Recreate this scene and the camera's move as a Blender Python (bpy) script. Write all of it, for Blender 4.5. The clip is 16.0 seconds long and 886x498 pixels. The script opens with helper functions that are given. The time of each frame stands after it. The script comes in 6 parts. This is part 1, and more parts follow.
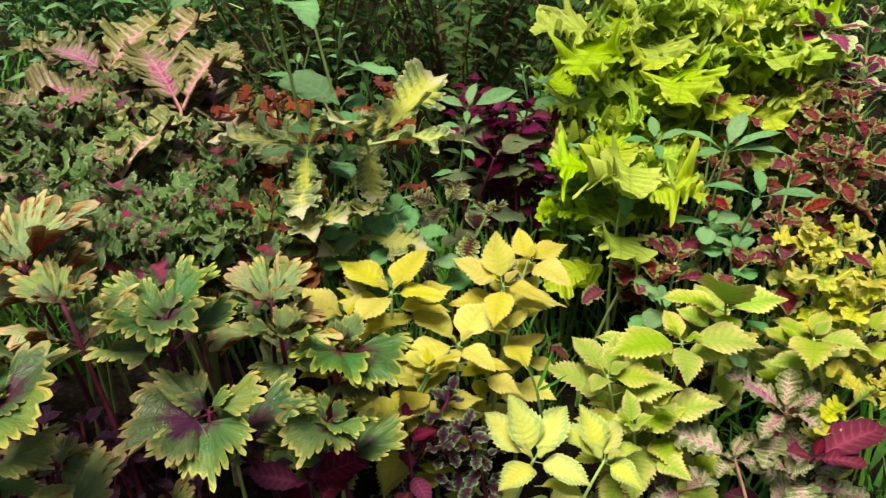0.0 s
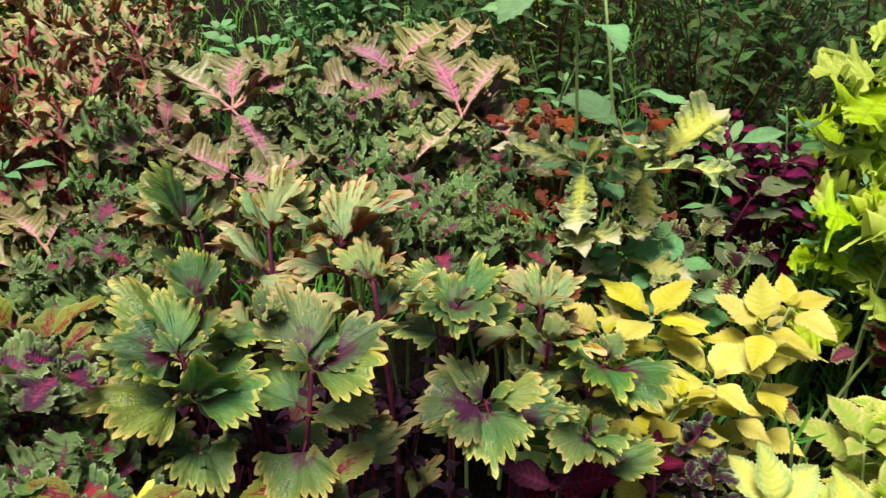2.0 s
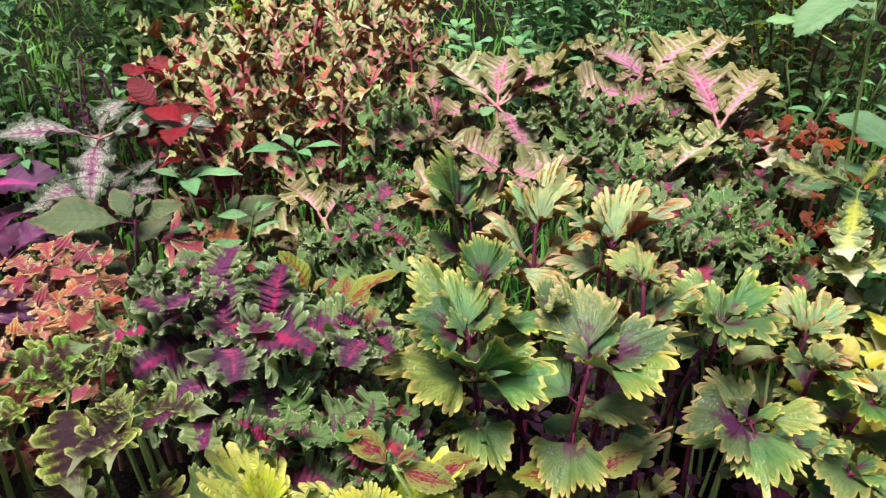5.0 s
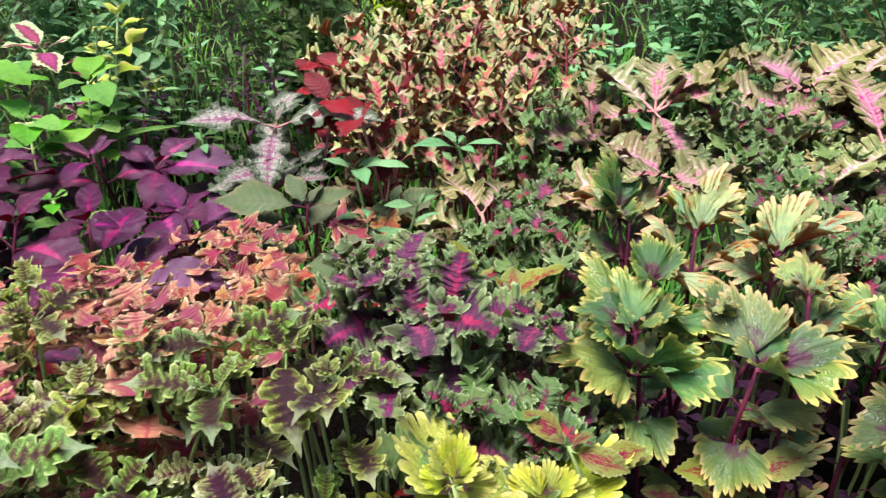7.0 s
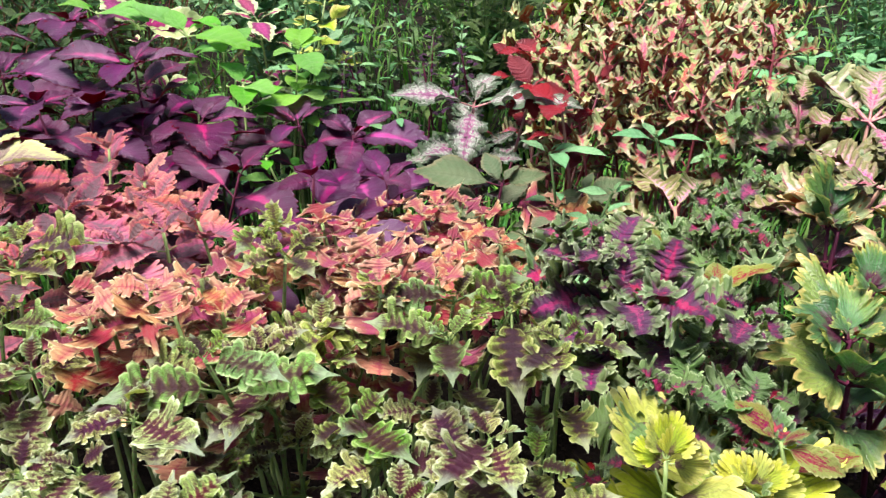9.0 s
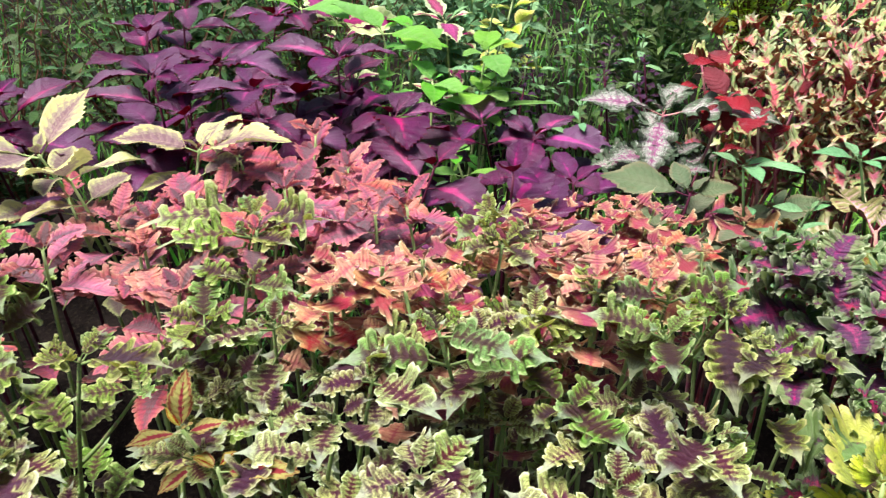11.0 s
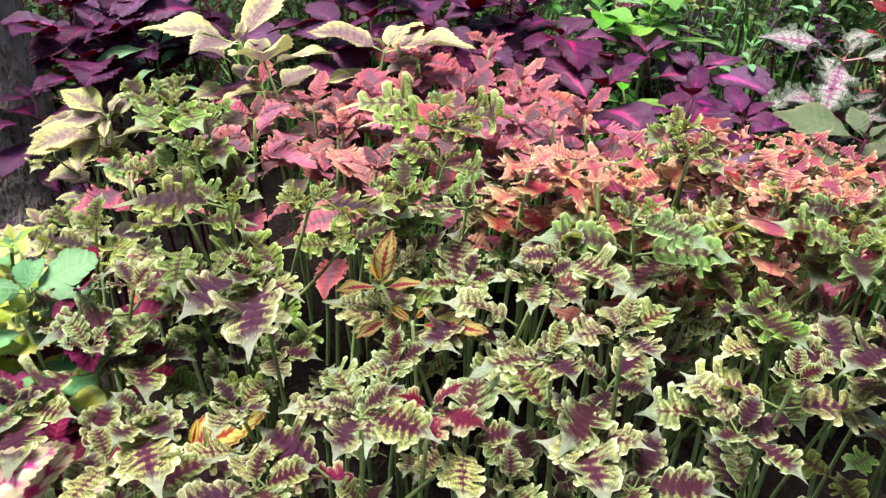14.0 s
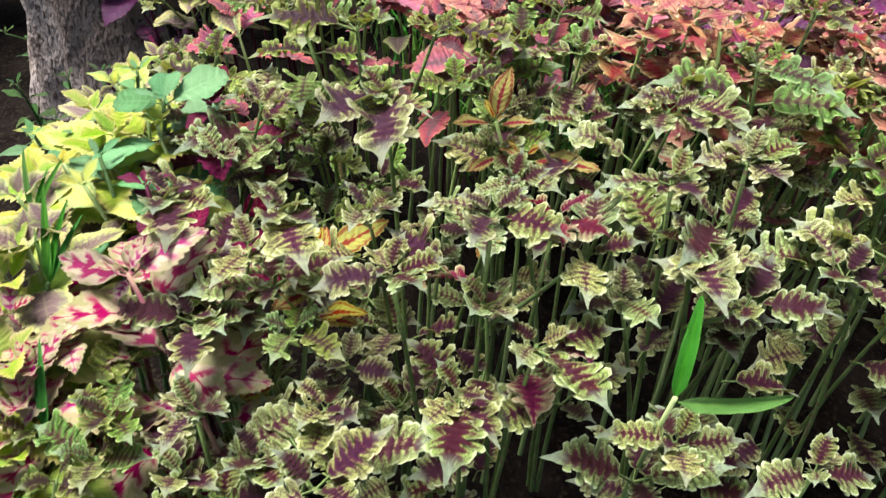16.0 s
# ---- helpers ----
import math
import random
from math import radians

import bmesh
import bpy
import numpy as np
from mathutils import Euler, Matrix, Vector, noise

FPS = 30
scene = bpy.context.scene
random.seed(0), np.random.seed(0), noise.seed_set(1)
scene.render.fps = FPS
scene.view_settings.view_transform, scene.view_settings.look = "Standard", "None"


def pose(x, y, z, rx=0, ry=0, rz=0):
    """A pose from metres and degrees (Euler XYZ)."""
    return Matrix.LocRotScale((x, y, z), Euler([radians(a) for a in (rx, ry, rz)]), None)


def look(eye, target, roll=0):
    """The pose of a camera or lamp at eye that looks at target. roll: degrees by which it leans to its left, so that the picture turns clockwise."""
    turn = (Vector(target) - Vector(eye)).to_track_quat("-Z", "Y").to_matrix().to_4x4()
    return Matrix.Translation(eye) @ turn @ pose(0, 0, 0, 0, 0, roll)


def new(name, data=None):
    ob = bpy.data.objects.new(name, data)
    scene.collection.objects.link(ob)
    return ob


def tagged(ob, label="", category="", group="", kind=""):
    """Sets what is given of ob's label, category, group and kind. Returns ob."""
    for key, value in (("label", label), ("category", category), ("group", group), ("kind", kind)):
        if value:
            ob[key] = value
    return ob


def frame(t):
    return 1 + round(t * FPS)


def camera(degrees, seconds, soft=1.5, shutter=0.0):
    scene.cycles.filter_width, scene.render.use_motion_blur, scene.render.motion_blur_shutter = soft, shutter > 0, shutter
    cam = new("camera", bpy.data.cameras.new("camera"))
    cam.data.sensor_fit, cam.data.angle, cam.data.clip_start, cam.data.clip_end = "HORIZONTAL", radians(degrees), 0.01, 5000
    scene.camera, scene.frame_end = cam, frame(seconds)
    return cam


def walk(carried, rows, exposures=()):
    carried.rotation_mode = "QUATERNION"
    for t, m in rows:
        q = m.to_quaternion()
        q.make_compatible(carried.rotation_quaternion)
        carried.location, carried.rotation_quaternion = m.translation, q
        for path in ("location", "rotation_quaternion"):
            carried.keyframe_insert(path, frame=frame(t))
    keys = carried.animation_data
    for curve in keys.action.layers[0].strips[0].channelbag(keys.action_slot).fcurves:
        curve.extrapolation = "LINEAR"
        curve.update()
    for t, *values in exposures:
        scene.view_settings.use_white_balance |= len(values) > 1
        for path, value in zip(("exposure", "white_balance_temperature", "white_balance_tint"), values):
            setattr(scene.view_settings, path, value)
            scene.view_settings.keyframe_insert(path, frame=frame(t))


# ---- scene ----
cam = camera(58.5, 16.0, soft=1.25, shutter=0.3)
METRES, EYE, TILT, LEAN, TURN = 0.85, 1.2, -33.0, 0.0, 0.0
ROWS = [
    (0.0, 0.0, 0.0, 0.0, 0.0, 0.0, -0.0),
    (0.5, -0.0342, -0.0026, -0.0024, 2.47, -0.08, -1.86),
    (1.0, -0.088, -0.0197, -0.0071, 5.72, 0.24, -4.3),
    (1.5, -0.1367, -0.0416, -0.0147, 9.04, 0.4, -6.85),
    (2.0, -0.1674, -0.0555, -0.0196, 12.01, 0.37, -8.65),
    (2.5, -0.1996, -0.0728, -0.0244, 14.19, 0.31, -9.88),
    (3.0, -0.2129, -0.0809, -0.0275, 16.21, 0.16, -10.96),
    (3.5, -0.2355, -0.0939, -0.0368, 18.25, -0.16, -12.01),
    (4.0, -0.266, -0.1083, -0.0468, 20.59, -0.75, -13.07),
    (6.5, -0.3361, -0.1888, -0.0781, 29.49, -3.34, -16.7),
    (7.0, -0.3565, -0.2235, -0.0942, 31.97, -3.94, -17.75),
    (7.5, -0.3687, -0.2473, -0.1139, 34.44, -4.82, -19.2),
    (8.0, -0.3827, -0.2635, -0.1298, 37.08, -5.8, -20.76),
    (8.5, -0.4004, -0.3015, -0.144, 39.79, -6.79, -22.08),
    (9.0, -0.416, -0.3175, -0.162, 42.19, -7.75, -23.03),
    (9.5, -0.4307, -0.336, -0.1687, 44.47, -8.49, -23.69),
    (10.0, -0.449, -0.3692, -0.1797, 47.29, -9.33, -24.44),
    (12.5, -0.4436, -0.4862, -0.2673, 59.14, -16.14, -28.96),
    (13.0, -0.4331, -0.5062, -0.2872, 60.34, -17.21, -29.63),
    (13.5, -0.4241, -0.5257, -0.3088, 61.56, -18.63, -30.18),
    (14.0, -0.4146, -0.5307, -0.3228, 63.01, -20.32, -30.64),
    (14.5, -0.4089, -0.5489, -0.3459, 64.31, -22.14, -31.04),
    (15.0, -0.3944, -0.5616, -0.3667, 66.1, -24.64, -31.71),
    (15.5, -0.3801, -0.5683, -0.3947, 67.77, -27.39, -32.43),
    (16.0, -0.361, -0.5816, -0.421, 69.28, -30.28, -32.73),
]
walk(cam, [(t, pose(0, 0, EYE, TILT, LEAN, TURN) @ pose(METRES * x, METRES * y, METRES * z, 90 + pitch, roll, yaw)) for t, x, y, z, yaw, pitch, roll in ROWS],
     exposures=[(0, .5, 6900, 6), (2.5, .72, 6350, 14), (4.5, .92, 6100, 19), (7, 1.16, 5850, 20), (10, 1.38, 5800, 22), (13, 1.42, 5800, 24), (14.5, 1.34, 5800, 22), (16, 1.18, 5800, 18)])

# ---- light ----
SUN_UP, SUN_ROUND = radians(76), radians(215)
world = bpy.data.worlds.new("sky")
scene.world = world
world.use_nodes = True
sky = world.node_tree.nodes.new("ShaderNodeTexSky")
sky.sky_type = "NISHITA"
sky.sun_disc = False
sky.sun_elevation, sky.sun_rotation = SUN_UP, SUN_ROUND
sky_back = world.node_tree.nodes["Background"]
world.node_tree.links.new(sky.outputs["Color"], sky_back.inputs["Color"])
sky.dust_density = 4.0
sky_back.inputs["Strength"].default_value = 0.052
sun = new("sun", bpy.data.lights.new("sun", "SUN"))
sun.data.energy, sun.data.angle, sun.data.color = 4.9, radians(30), (1.0, 0.95, 0.86)
sun.matrix_world = look((0, 0, 0), (-math.sin(SUN_ROUND) * math.cos(SUN_UP), -math.cos(SUN_ROUND) * math.cos(SUN_UP), -math.sin(SUN_UP)))


# ---- materials ----
class Nodes:
    """Short hand for a node tree."""

    def __init__(self, name):
        self.mat = bpy.data.materials.new(name)
        self.mat.use_nodes = True
        self.tree = self.mat.node_tree
        self.bsdf = self.tree.nodes["Principled BSDF"]
        self.out = self.tree.nodes["Material Output"]

    def add(self, kind, **inputs):
        n = self.tree.nodes.new(kind)
        for key, value in inputs.items():
            self.put(n, key.replace("_", " "), value)
        return n

    def put(self, n, key, value):
        sock = n.inputs[int(key[1:])] if key[0] == "i" and key[1:].isdigit() else n.inputs[key]
        if isinstance(value, bpy.types.NodeSocket):
            self.tree.links.new(value, sock)
        else:
            sock.default_value = value

    def math(self, op, a, b=0.0, clamp=False):
        n = self.tree.nodes.new("ShaderNodeMath")
        n.operation, n.use_clamp = op, clamp
        self.put(n, "i0", a)
        self.put(n, "i1", b)
        return n.outputs[0]

    def mix(self, fac, a, b):
        n = self.tree.nodes.new("ShaderNodeMix")
        n.data_type = "RGBA"
        self.put(n, "i0", fac)
        self.put(n, "i6", a)
        self.put(n, "i7", b)
        return n.outputs[2]

    def step(self, value, lo, hi):
        n = self.add("ShaderNodeMapRange", Value=value, From_Min=lo, From_Max=hi)
        n.interpolation_type = "SMOOTHSTEP"
        return n.outputs[0]

    def noise(self, vec, scale, detail=3.0):
        return self.add("ShaderNodeTexNoise", Vector=vec, Scale=scale, Detail=detail).outputs[0]


def rgb(c):
    return (*c, 1.0)


def leaf_material(name, core, mid, edge, r1=0.35, r2=0.75, soft=0.12, vein=(0, 0, 0), vein_line=0.0, veins=9, spread=0.0,
                  blotch=0.25, blotch_scale=6.0, taper=0.6, rough=0.42, glow=0.17, hue=0.02, value=0.3, rim=None, vary=0.22, bump=0.7, root=0.0, net=0.0, relief_veins=1.0, gloss=0.14, fine=9.0, browned=0.45, back=None, wander=0.10, point=None):
    """A leaf's surface: a core round the midrib, a middle field and a margin, whose borders run out along the veins.
    The UV map runs from stalk to tip, and from -1 to 1 across the blade."""
    k = Nodes(name)
    uv = k.add("ShaderNodeUVMap").outputs[0]
    sep = k.add("ShaderNodeSeparateXYZ", Vector=uv)
    each = k.add("ShaderNodeNewGeometry").outputs["Random Per Island"]
    rnd = k.math("FRACT", k.math("ADD", k.add("ShaderNodeObjectInfo").outputs["Random"], each))
    u, f = sep.outputs[0], k.math("ABSOLUTE", sep.outputs[1])
    shift = k.add("ShaderNodeCombineXYZ", X=k.math("MULTIPLY", rnd, 37.0), Y=k.math("MULTIPLY", rnd, 91.0)).outputs[0]
    vadd = k.tree.nodes.new("ShaderNodeVectorMath")
    k.put(vadd, "i0", uv)
    k.put(vadd, "i1", shift)
    place = vadd.outputs[0]
    n1 = k.noise(place, blotch_scale)
    along = k.math("ADD", u, k.math("MULTIPLY", k.math("SUBTRACT", n1, 0.5), wander))
    wave = k.math("COSINE", k.math("ADD", k.math("MULTIPLY", along, 6.2832 * veins), 3.1416))
    n2 = k.noise(place, blotch_scale * 5.0)
    reach = k.math("SUBTRACT", f, k.math("MULTIPLY", wave, spread))
    reach = k.math("ADD", reach, k.math("MULTIPLY", k.math("SUBTRACT", n1, 0.5), blotch * 2.0))
    reach = k.math("ADD", reach, k.math("MULTIPLY", k.math("SUBTRACT", n2, 0.5), blotch))
    if root:
        reach = k.math("ADD", reach, k.math("MULTIPLY", u, root))
    away = k.math("SUBTRACT", u, 0.35)
    reach = k.math("ADD", reach, k.math("MULTIPLY", k.math("MULTIPLY", away, away), taper))
    reach = k.math("ADD", reach, k.math("MULTIPLY", k.math("SUBTRACT", rnd, 0.5), vary))
    colour = k.mix(k.step(reach, r1 - soft, r1 + soft), rgb(core), rgb(mid))
    colour = k.mix(k.step(reach, r2 - soft, r2 + soft), colour, rgb(edge))
    if vein_line:
        line = k.math("POWER", k.math("ADD", k.math("MULTIPLY", wave, 0.5), 0.5), fine)
        line = k.math("MULTIPLY", line, k.step(f, 0.97, 0.6))
        rib = k.step(f, 0.08, 0.02)
        both = k.math("MULTIPLY", k.math("MAXIMUM", line, rib), vein_line, True)
        colour = k.mix(both, colour, rgb(vein))
    if net:
        cells = k.add("ShaderNodeTexVoronoi", Vector=k.add("ShaderNodeMapping", Vector=place, Scale=(1.0, 0.42, 1.0)).outputs[0], Scale=20.0)
        cells.feature = "DISTANCE_TO_EDGE"
        thread = k.math("MULTIPLY", k.step(cells.outputs["Distance"], 0.10, 0.03), k.step(f, 0.95, 0.75))
        colour = k.mix(k.math("MULTIPLY", thread, net), colour, rgb(vein))
    if rim:
        colour = k.mix(k.step(k.math("ADD", f, k.math("MULTIPLY", k.math("SUBTRACT", n2, 0.5), 0.3)), 0.85, 0.97), colour, rgb(rim))
    if point:
        colour = k.mix(k.math("MULTIPLY", k.step(k.math("ADD", u, k.math("MULTIPLY", n1, 0.2)), 0.72, 0.95), 0.85), colour, rgb(point))
    grain = k.noise(place, 45.0, 2.0)
    tone = k.math("ADD", 1.0 - value * 0.65, k.math("MULTIPLY", k.math("ADD", k.math("MULTIPLY", rnd, 0.6), k.math("MULTIPLY", grain, 0.7)), value))
    hsv = k.add("ShaderNodeHueSaturation", Color=colour, Value=tone,
                Hue=k.math("ADD", 0.5 - hue, k.math("MULTIPLY", k.math("FRACT", k.math("MULTIPLY", rnd, 7.3)), hue * 2)),
                Saturation=k.math("ADD", 0.92, k.math("MULTIPLY", k.math("FRACT", k.math("MULTIPLY", rnd, 3.7)), 0.2)))
    # a few dull, browned spots
    worn = k.math("MULTIPLY", k.step(k.noise(place, 3.1), 0.66, 0.74), browned)
    colour = k.mix(worn, hsv.outputs[0], (0.16, 0.10, 0.05, 1))
    k.put(k.bsdf, "Base Color", colour)
    k.put(k.bsdf, "Roughness", k.math("ADD", rough - 0.08, k.math("MULTIPLY", n2, 0.2)))
    k.bsdf.inputs["Specular IOR Level"].default_value = gloss
    height = k.math("ADD", k.math("MULTIPLY", wave, -0.22 * relief_veins), k.math("MULTIPLY", grain, 0.9))
    height = k.math("ADD", height, k.math("MULTIPLY", k.noise(place, 18.0, 2.0), 0.8))
    relief = k.add("ShaderNodeBump", Height=height, Strength=bump, Distance=0.003)
    k.put(k.bsdf, "Normal", relief.outputs[0])
    see = k.add("ShaderNodeBsdfTranslucent", Color=k.mix(0.55, colour, rgb(back)) if back else colour, Normal=relief.outputs[0])
    both = k.add("ShaderNodeMixShader", i0=glow, i1=k.bsdf.outputs[0], i2=see.outputs[0])
    k.put(k.out, "Surface", both.outputs[0])
    return k.mat


def plain_material(name, a, b, scale=8.0, rough=0.6, bump=0.3, c=None, stretch=(1, 1, 1), depth=0.004, gloss=0.15):
    k = Nodes(name)
    obj = k.add("ShaderNodeTexCoord").outputs["Object"]
    at = k.add("ShaderNodeMapping", Vector=obj, Scale=stretch).outputs[0]
    n1, n2 = k.noise(at, scale, 5.0), k.noise(at, scale * 7, 4.0)
    colour = k.mix(k.step(n1, 0.35, 0.65), rgb(a), rgb(b))
    if c:
        colour = k.mix(k.step(n2, 0.52, 0.66), colour, rgb(c))
    k.put(k.bsdf, "Base Color", colour)
    k.bsdf.inputs["Roughness"].default_value = rough
    k.bsdf.inputs["Specular IOR Level"].default_value = gloss
    b1 = k.add("ShaderNodeBump", Height=k.math("ADD", n1, k.math("MULTIPLY", n2, 0.6)), Strength=bump, Distance=depth)
    k.put(k.bsdf, "Normal", b1.outputs[0])
    return k.mat


M = {
    # lower sides
    "under_red": leaf_material("red_underside", (0.30, 0.03, 0.02), (0.34, 0.07, 0.02), (0.40, 0.19, 0.035), 0.35, 0.8, 0.2, (0.16, 0.02, 0.02), 0.5, 15, 0.03, 0.4, 5, 0.0, value=0.6, glow=0.35, rim=(0.50, 0.36, 0.10)),
    "under_pink": leaf_material("pink_underside", (0.40, 0.08, 0.16), (0.26, 0.08, 0.09), (0.24, 0.20, 0.07), 0.2, 0.7, 0.2, (0.34, 0.14, 0.17), 0.5, 9.5, 0.03, 0.4, 5, 0.0, value=0.6, glow=0.3),
    "under_crimson": leaf_material("crimson_underside", (0.36, 0.02, 0.06), (0.24, 0.010, 0.03), (0.20, 0.010, 0.03), 0.2, 0.7, 0.2, (0.40, 0.03, 0.10), 0.5, 6, 0.03, 0.3, value=0.5, glow=0.3),
    "under_coral": leaf_material("coral_underside", (0.50, 0.14, 0.10), (0.46, 0.09, 0.08), (0.44, 0.22, 0.10), 0.2, 0.7, 0.2, (0.5, 0.2, 0.14), 0.4, 5.5, 0.03, 0.3, value=0.5, glow=0.3),
    # core, field and margin of each sort, in linear colour
    "fringe": leaf_material("fringe_leaf", (0.085, 0.010, 0.045), (0.080, 0.170, 0.048), (0.155, 0.23, 0.05), 0.22, 0.70, 0.20, (0.09, 0.015, 0.045), 0.4, 19, 0.03, 0.5, 5, 0.0, rim=(0.44, 0.40, 0.11), value=0.75, vary=0.5, hue=0.035, relief_veins=0.6, rough=0.32, bump=0.7, gloss=0.6, browned=0.2, glow=0.2),
    "fringe_gold": leaf_material("golden_fringe_leaf", (0.22, 0.03, 0.03), (0.18, 0.29, 0.12), (0.30, 0.37, 0.12), 0.18, 0.62, 0.20, (0.22, 0.20, 0.08), 0.25, 13, 0.03, 0.55, 5, 0.0, rim=(0.56, 0.40, 0.17), value=0.65, vary=0.5, hue=0.035, relief_veins=0.8, rough=0.32, bump=0.8, gloss=0.65, browned=0.1, glow=0.2),
    "lemon_fringe": leaf_material("lemon_fringe_leaf", (0.10, 0.06, 0.04), (0.30, 0.37, 0.05), (0.50, 0.53, 0.07), 0.22, 0.60, 0.14, (0.16, 0.12, 0.06), 0.4, 15, 0.04, 0.3, 5, 0.0, rim=(0.62, 0.60, 0.15), relief_veins=0.5, browned=0.1),
    "yellow": leaf_material("yellow_leaf", (0.54, 0.50, 0.07), (0.62, 0.56, 0.10), (0.65, 0.59, 0.15), 0.3, 0.8, 0.2, (0.46, 0.43, 0.07), 0.35, 9, 0.05, 0.3, hue=0.012, relief_veins=0.7, browned=0.15),
    "lemon": leaf_material("lemon_leaf", (0.60, 0.63, 0.09), (0.58, 0.63, 0.14), (0.36, 0.50, 0.14), 0.3, 0.68, 0.14, (0.62, 0.64, 0.26), 0.4, 10, 0.08, 0.55, 8, rim=(0.58, 0.61, 0.22), relief_veins=0.7, browned=0.08),
    "yellow_green": leaf_material("yellow_green_leaf", (0.32, 0.46, 0.05), (0.42, 0.50, 0.08), (0.58, 0.56, 0.15), 0.36, 0.72, 0.14, (0.23, 0.34, 0.05), 0.45, 10, 0.08, 0.35, rim=(0.66, 0.61, 0.22), relief_veins=0.7, browned=0.15),
    "gold": leaf_material("gold_leaf", (0.24, 0.38, 0.05), (0.58, 0.54, 0.06), (0.70, 0.65, 0.10), 0.16, 0.5, 0.15, (0.3, 0.38, 0.05), 0.4, 6.6, 0.08, 0.35, rim=(0.74, 0.70, 0.22), glow=0.25, gloss=0.35),
    "lime": leaf_material("lime_leaf", (0.40, 0.57, 0.04), (0.46, 0.63, 0.05), (0.54, 0.68, 0.09), 0.35, 0.8, 0.2, (0.20, 0.20, 0.03), 0.4, 10, 0.05, 0.3, 6, glow=0.36, browned=0.1, gloss=0.3),
    "mint": leaf_material("mint_leaf", (0.14, 0.32, 0.11), (0.17, 0.36, 0.135), (0.14, 0.31, 0.11), 0.3, 0.8, 0.2, (0.28, 0.46, 0.22), 0.4, 7, 0.02, 0.25, value=0.5, gloss=0.4, browned=0.2),
    "weed": leaf_material("weed_leaf", (0.055, 0.115, 0.022), (0.065, 0.135, 0.028), (0.068, 0.125, 0.032), 0.3, 0.8, 0.2, (0.14, 0.22, 0.08), 0.3, 6, 0.02, 0.2, value=0.75, hue=0.035, gloss=0.4, glow=0.25),
    "bright": leaf_material("bright_leaf", (0.13, 0.36, 0.035), (0.15, 0.40, 0.04), (0.17, 0.40, 0.05), 0.3, 0.8, 0.2, (0.26, 0.46, 0.12), 0.4, 6, 0.02, 0.25, value=0.6, gloss=0.4, glow=0.35),
    "curly": leaf_material("curly_leaf", (0.42, 0.020, 0.09), (0.06, 0.014, 0.04), (0.12, 0.21, 0.055), 0.26, 0.46, 0.10, (0.05, 0.03, 0.03), 0.3, 11, 0.06, 0.45, 6, 0.0, value=0.8, rim=(0.42, 0.52, 0.24), vary=0.6, hue=0.02, gloss=0.6, glow=0.24, back=(0.24, 0.40, 0.04), root=0.5),
    "curly_big": leaf_material("frilled_leaf", (0.34, 0.018, 0.09), (0.07, 0.014, 0.05), (0.14, 0.20, 0.07), 0.09, 0.56, 0.09, (0.26, 0.03, 0.09), 0.2, 9, 0.04, 0.6, 6, 0.2, value=0.8, rim=(0.40, 0.47, 0.24), vary=0.3, hue=0.015, gloss=0.5, glow=0.2, back=(0.24, 0.36, 0.04), root=0.1, fine=5.0),
    "pinkstar": leaf_material("pink_star_leaf", (0.40, 0.026, 0.13), (0.44, 0.25, 0.23), (0.19, 0.20, 0.055), 0.17, 0.32, 0.06, (0.62, 0.42, 0.36), 0.5, 9.5, 0.10, 0.45, 5, value=0.75, rim=(0.32, 0.31, 0.11), vary=0.28, hue=0.03, browned=0.2, fine=4.0, glow=0.18, gloss=0.5, root=0.25),
    "creamstar": leaf_material("cream_star_leaf", (0.52, 0.52, 0.09), (0.36, 0.40, 0.09), (0.17, 0.24, 0.08), 0.22, 0.46, 0.10, (0.60, 0.56, 0.30), 0.4, 9.7, 0.08, 0.75, 6, value=0.5, root=0.0, taper=0.0, vary=0.5, browned=0.1, rim=(0.50, 0.48, 0.24), gloss=0.4, glow=0.22, point=(0.70, 0.64, 0.42)),
    "basil": leaf_material("basil_leaf", (0.05, 0.015, 0.04), (0.045, 0.02, 0.04), (0.06, 0.035, 0.05), 0.3, 0.8, 0.2, (0.09, 0.03, 0.06), 0.3, 5, 0.02, 0.2),
    "rust": leaf_material("rust_leaf", (0.24, 0.055, 0.03), (0.22, 0.065, 0.03), (0.27, 0.10, 0.04), 0.3, 0.8, 0.2, (0.10, 0.02, 0.02), 0.5, 7, 0.05, 0.2, value=0.5),
    "plum": leaf_material("plum_leaf", (0.19, 0.010, 0.065), (0.095, 0.008, 0.038), (0.07, 0.008, 0.03), 0.2, 0.6, 0.15, (0.30, 0.02, 0.10), 0.35, 6, 0.05, 0.25, value=0.45),
    "darkred": leaf_material("dark_red_leaf", (0.20, 0.03, 0.04), (0.13, 0.018, 0.03), (0.24, 0.26, 0.08), 0.3, 0.66, 0.08, (0.30, 0.08, 0.08), 0.35, 6, 0.08, 0.25, rim=(0.36, 0.38, 0.13), value=0.45),
    "magenta": leaf_material("magenta_leaf", (0.34, 0.04, 0.14), (0.22, 0.03, 0.09), (0.44, 0.54, 0.22), 0.25, 0.55, 0.06, (0.14, 0.01, 0.07), 0.3, 7, 0.05, 0.15, rim=(0.62, 0.68, 0.36)),
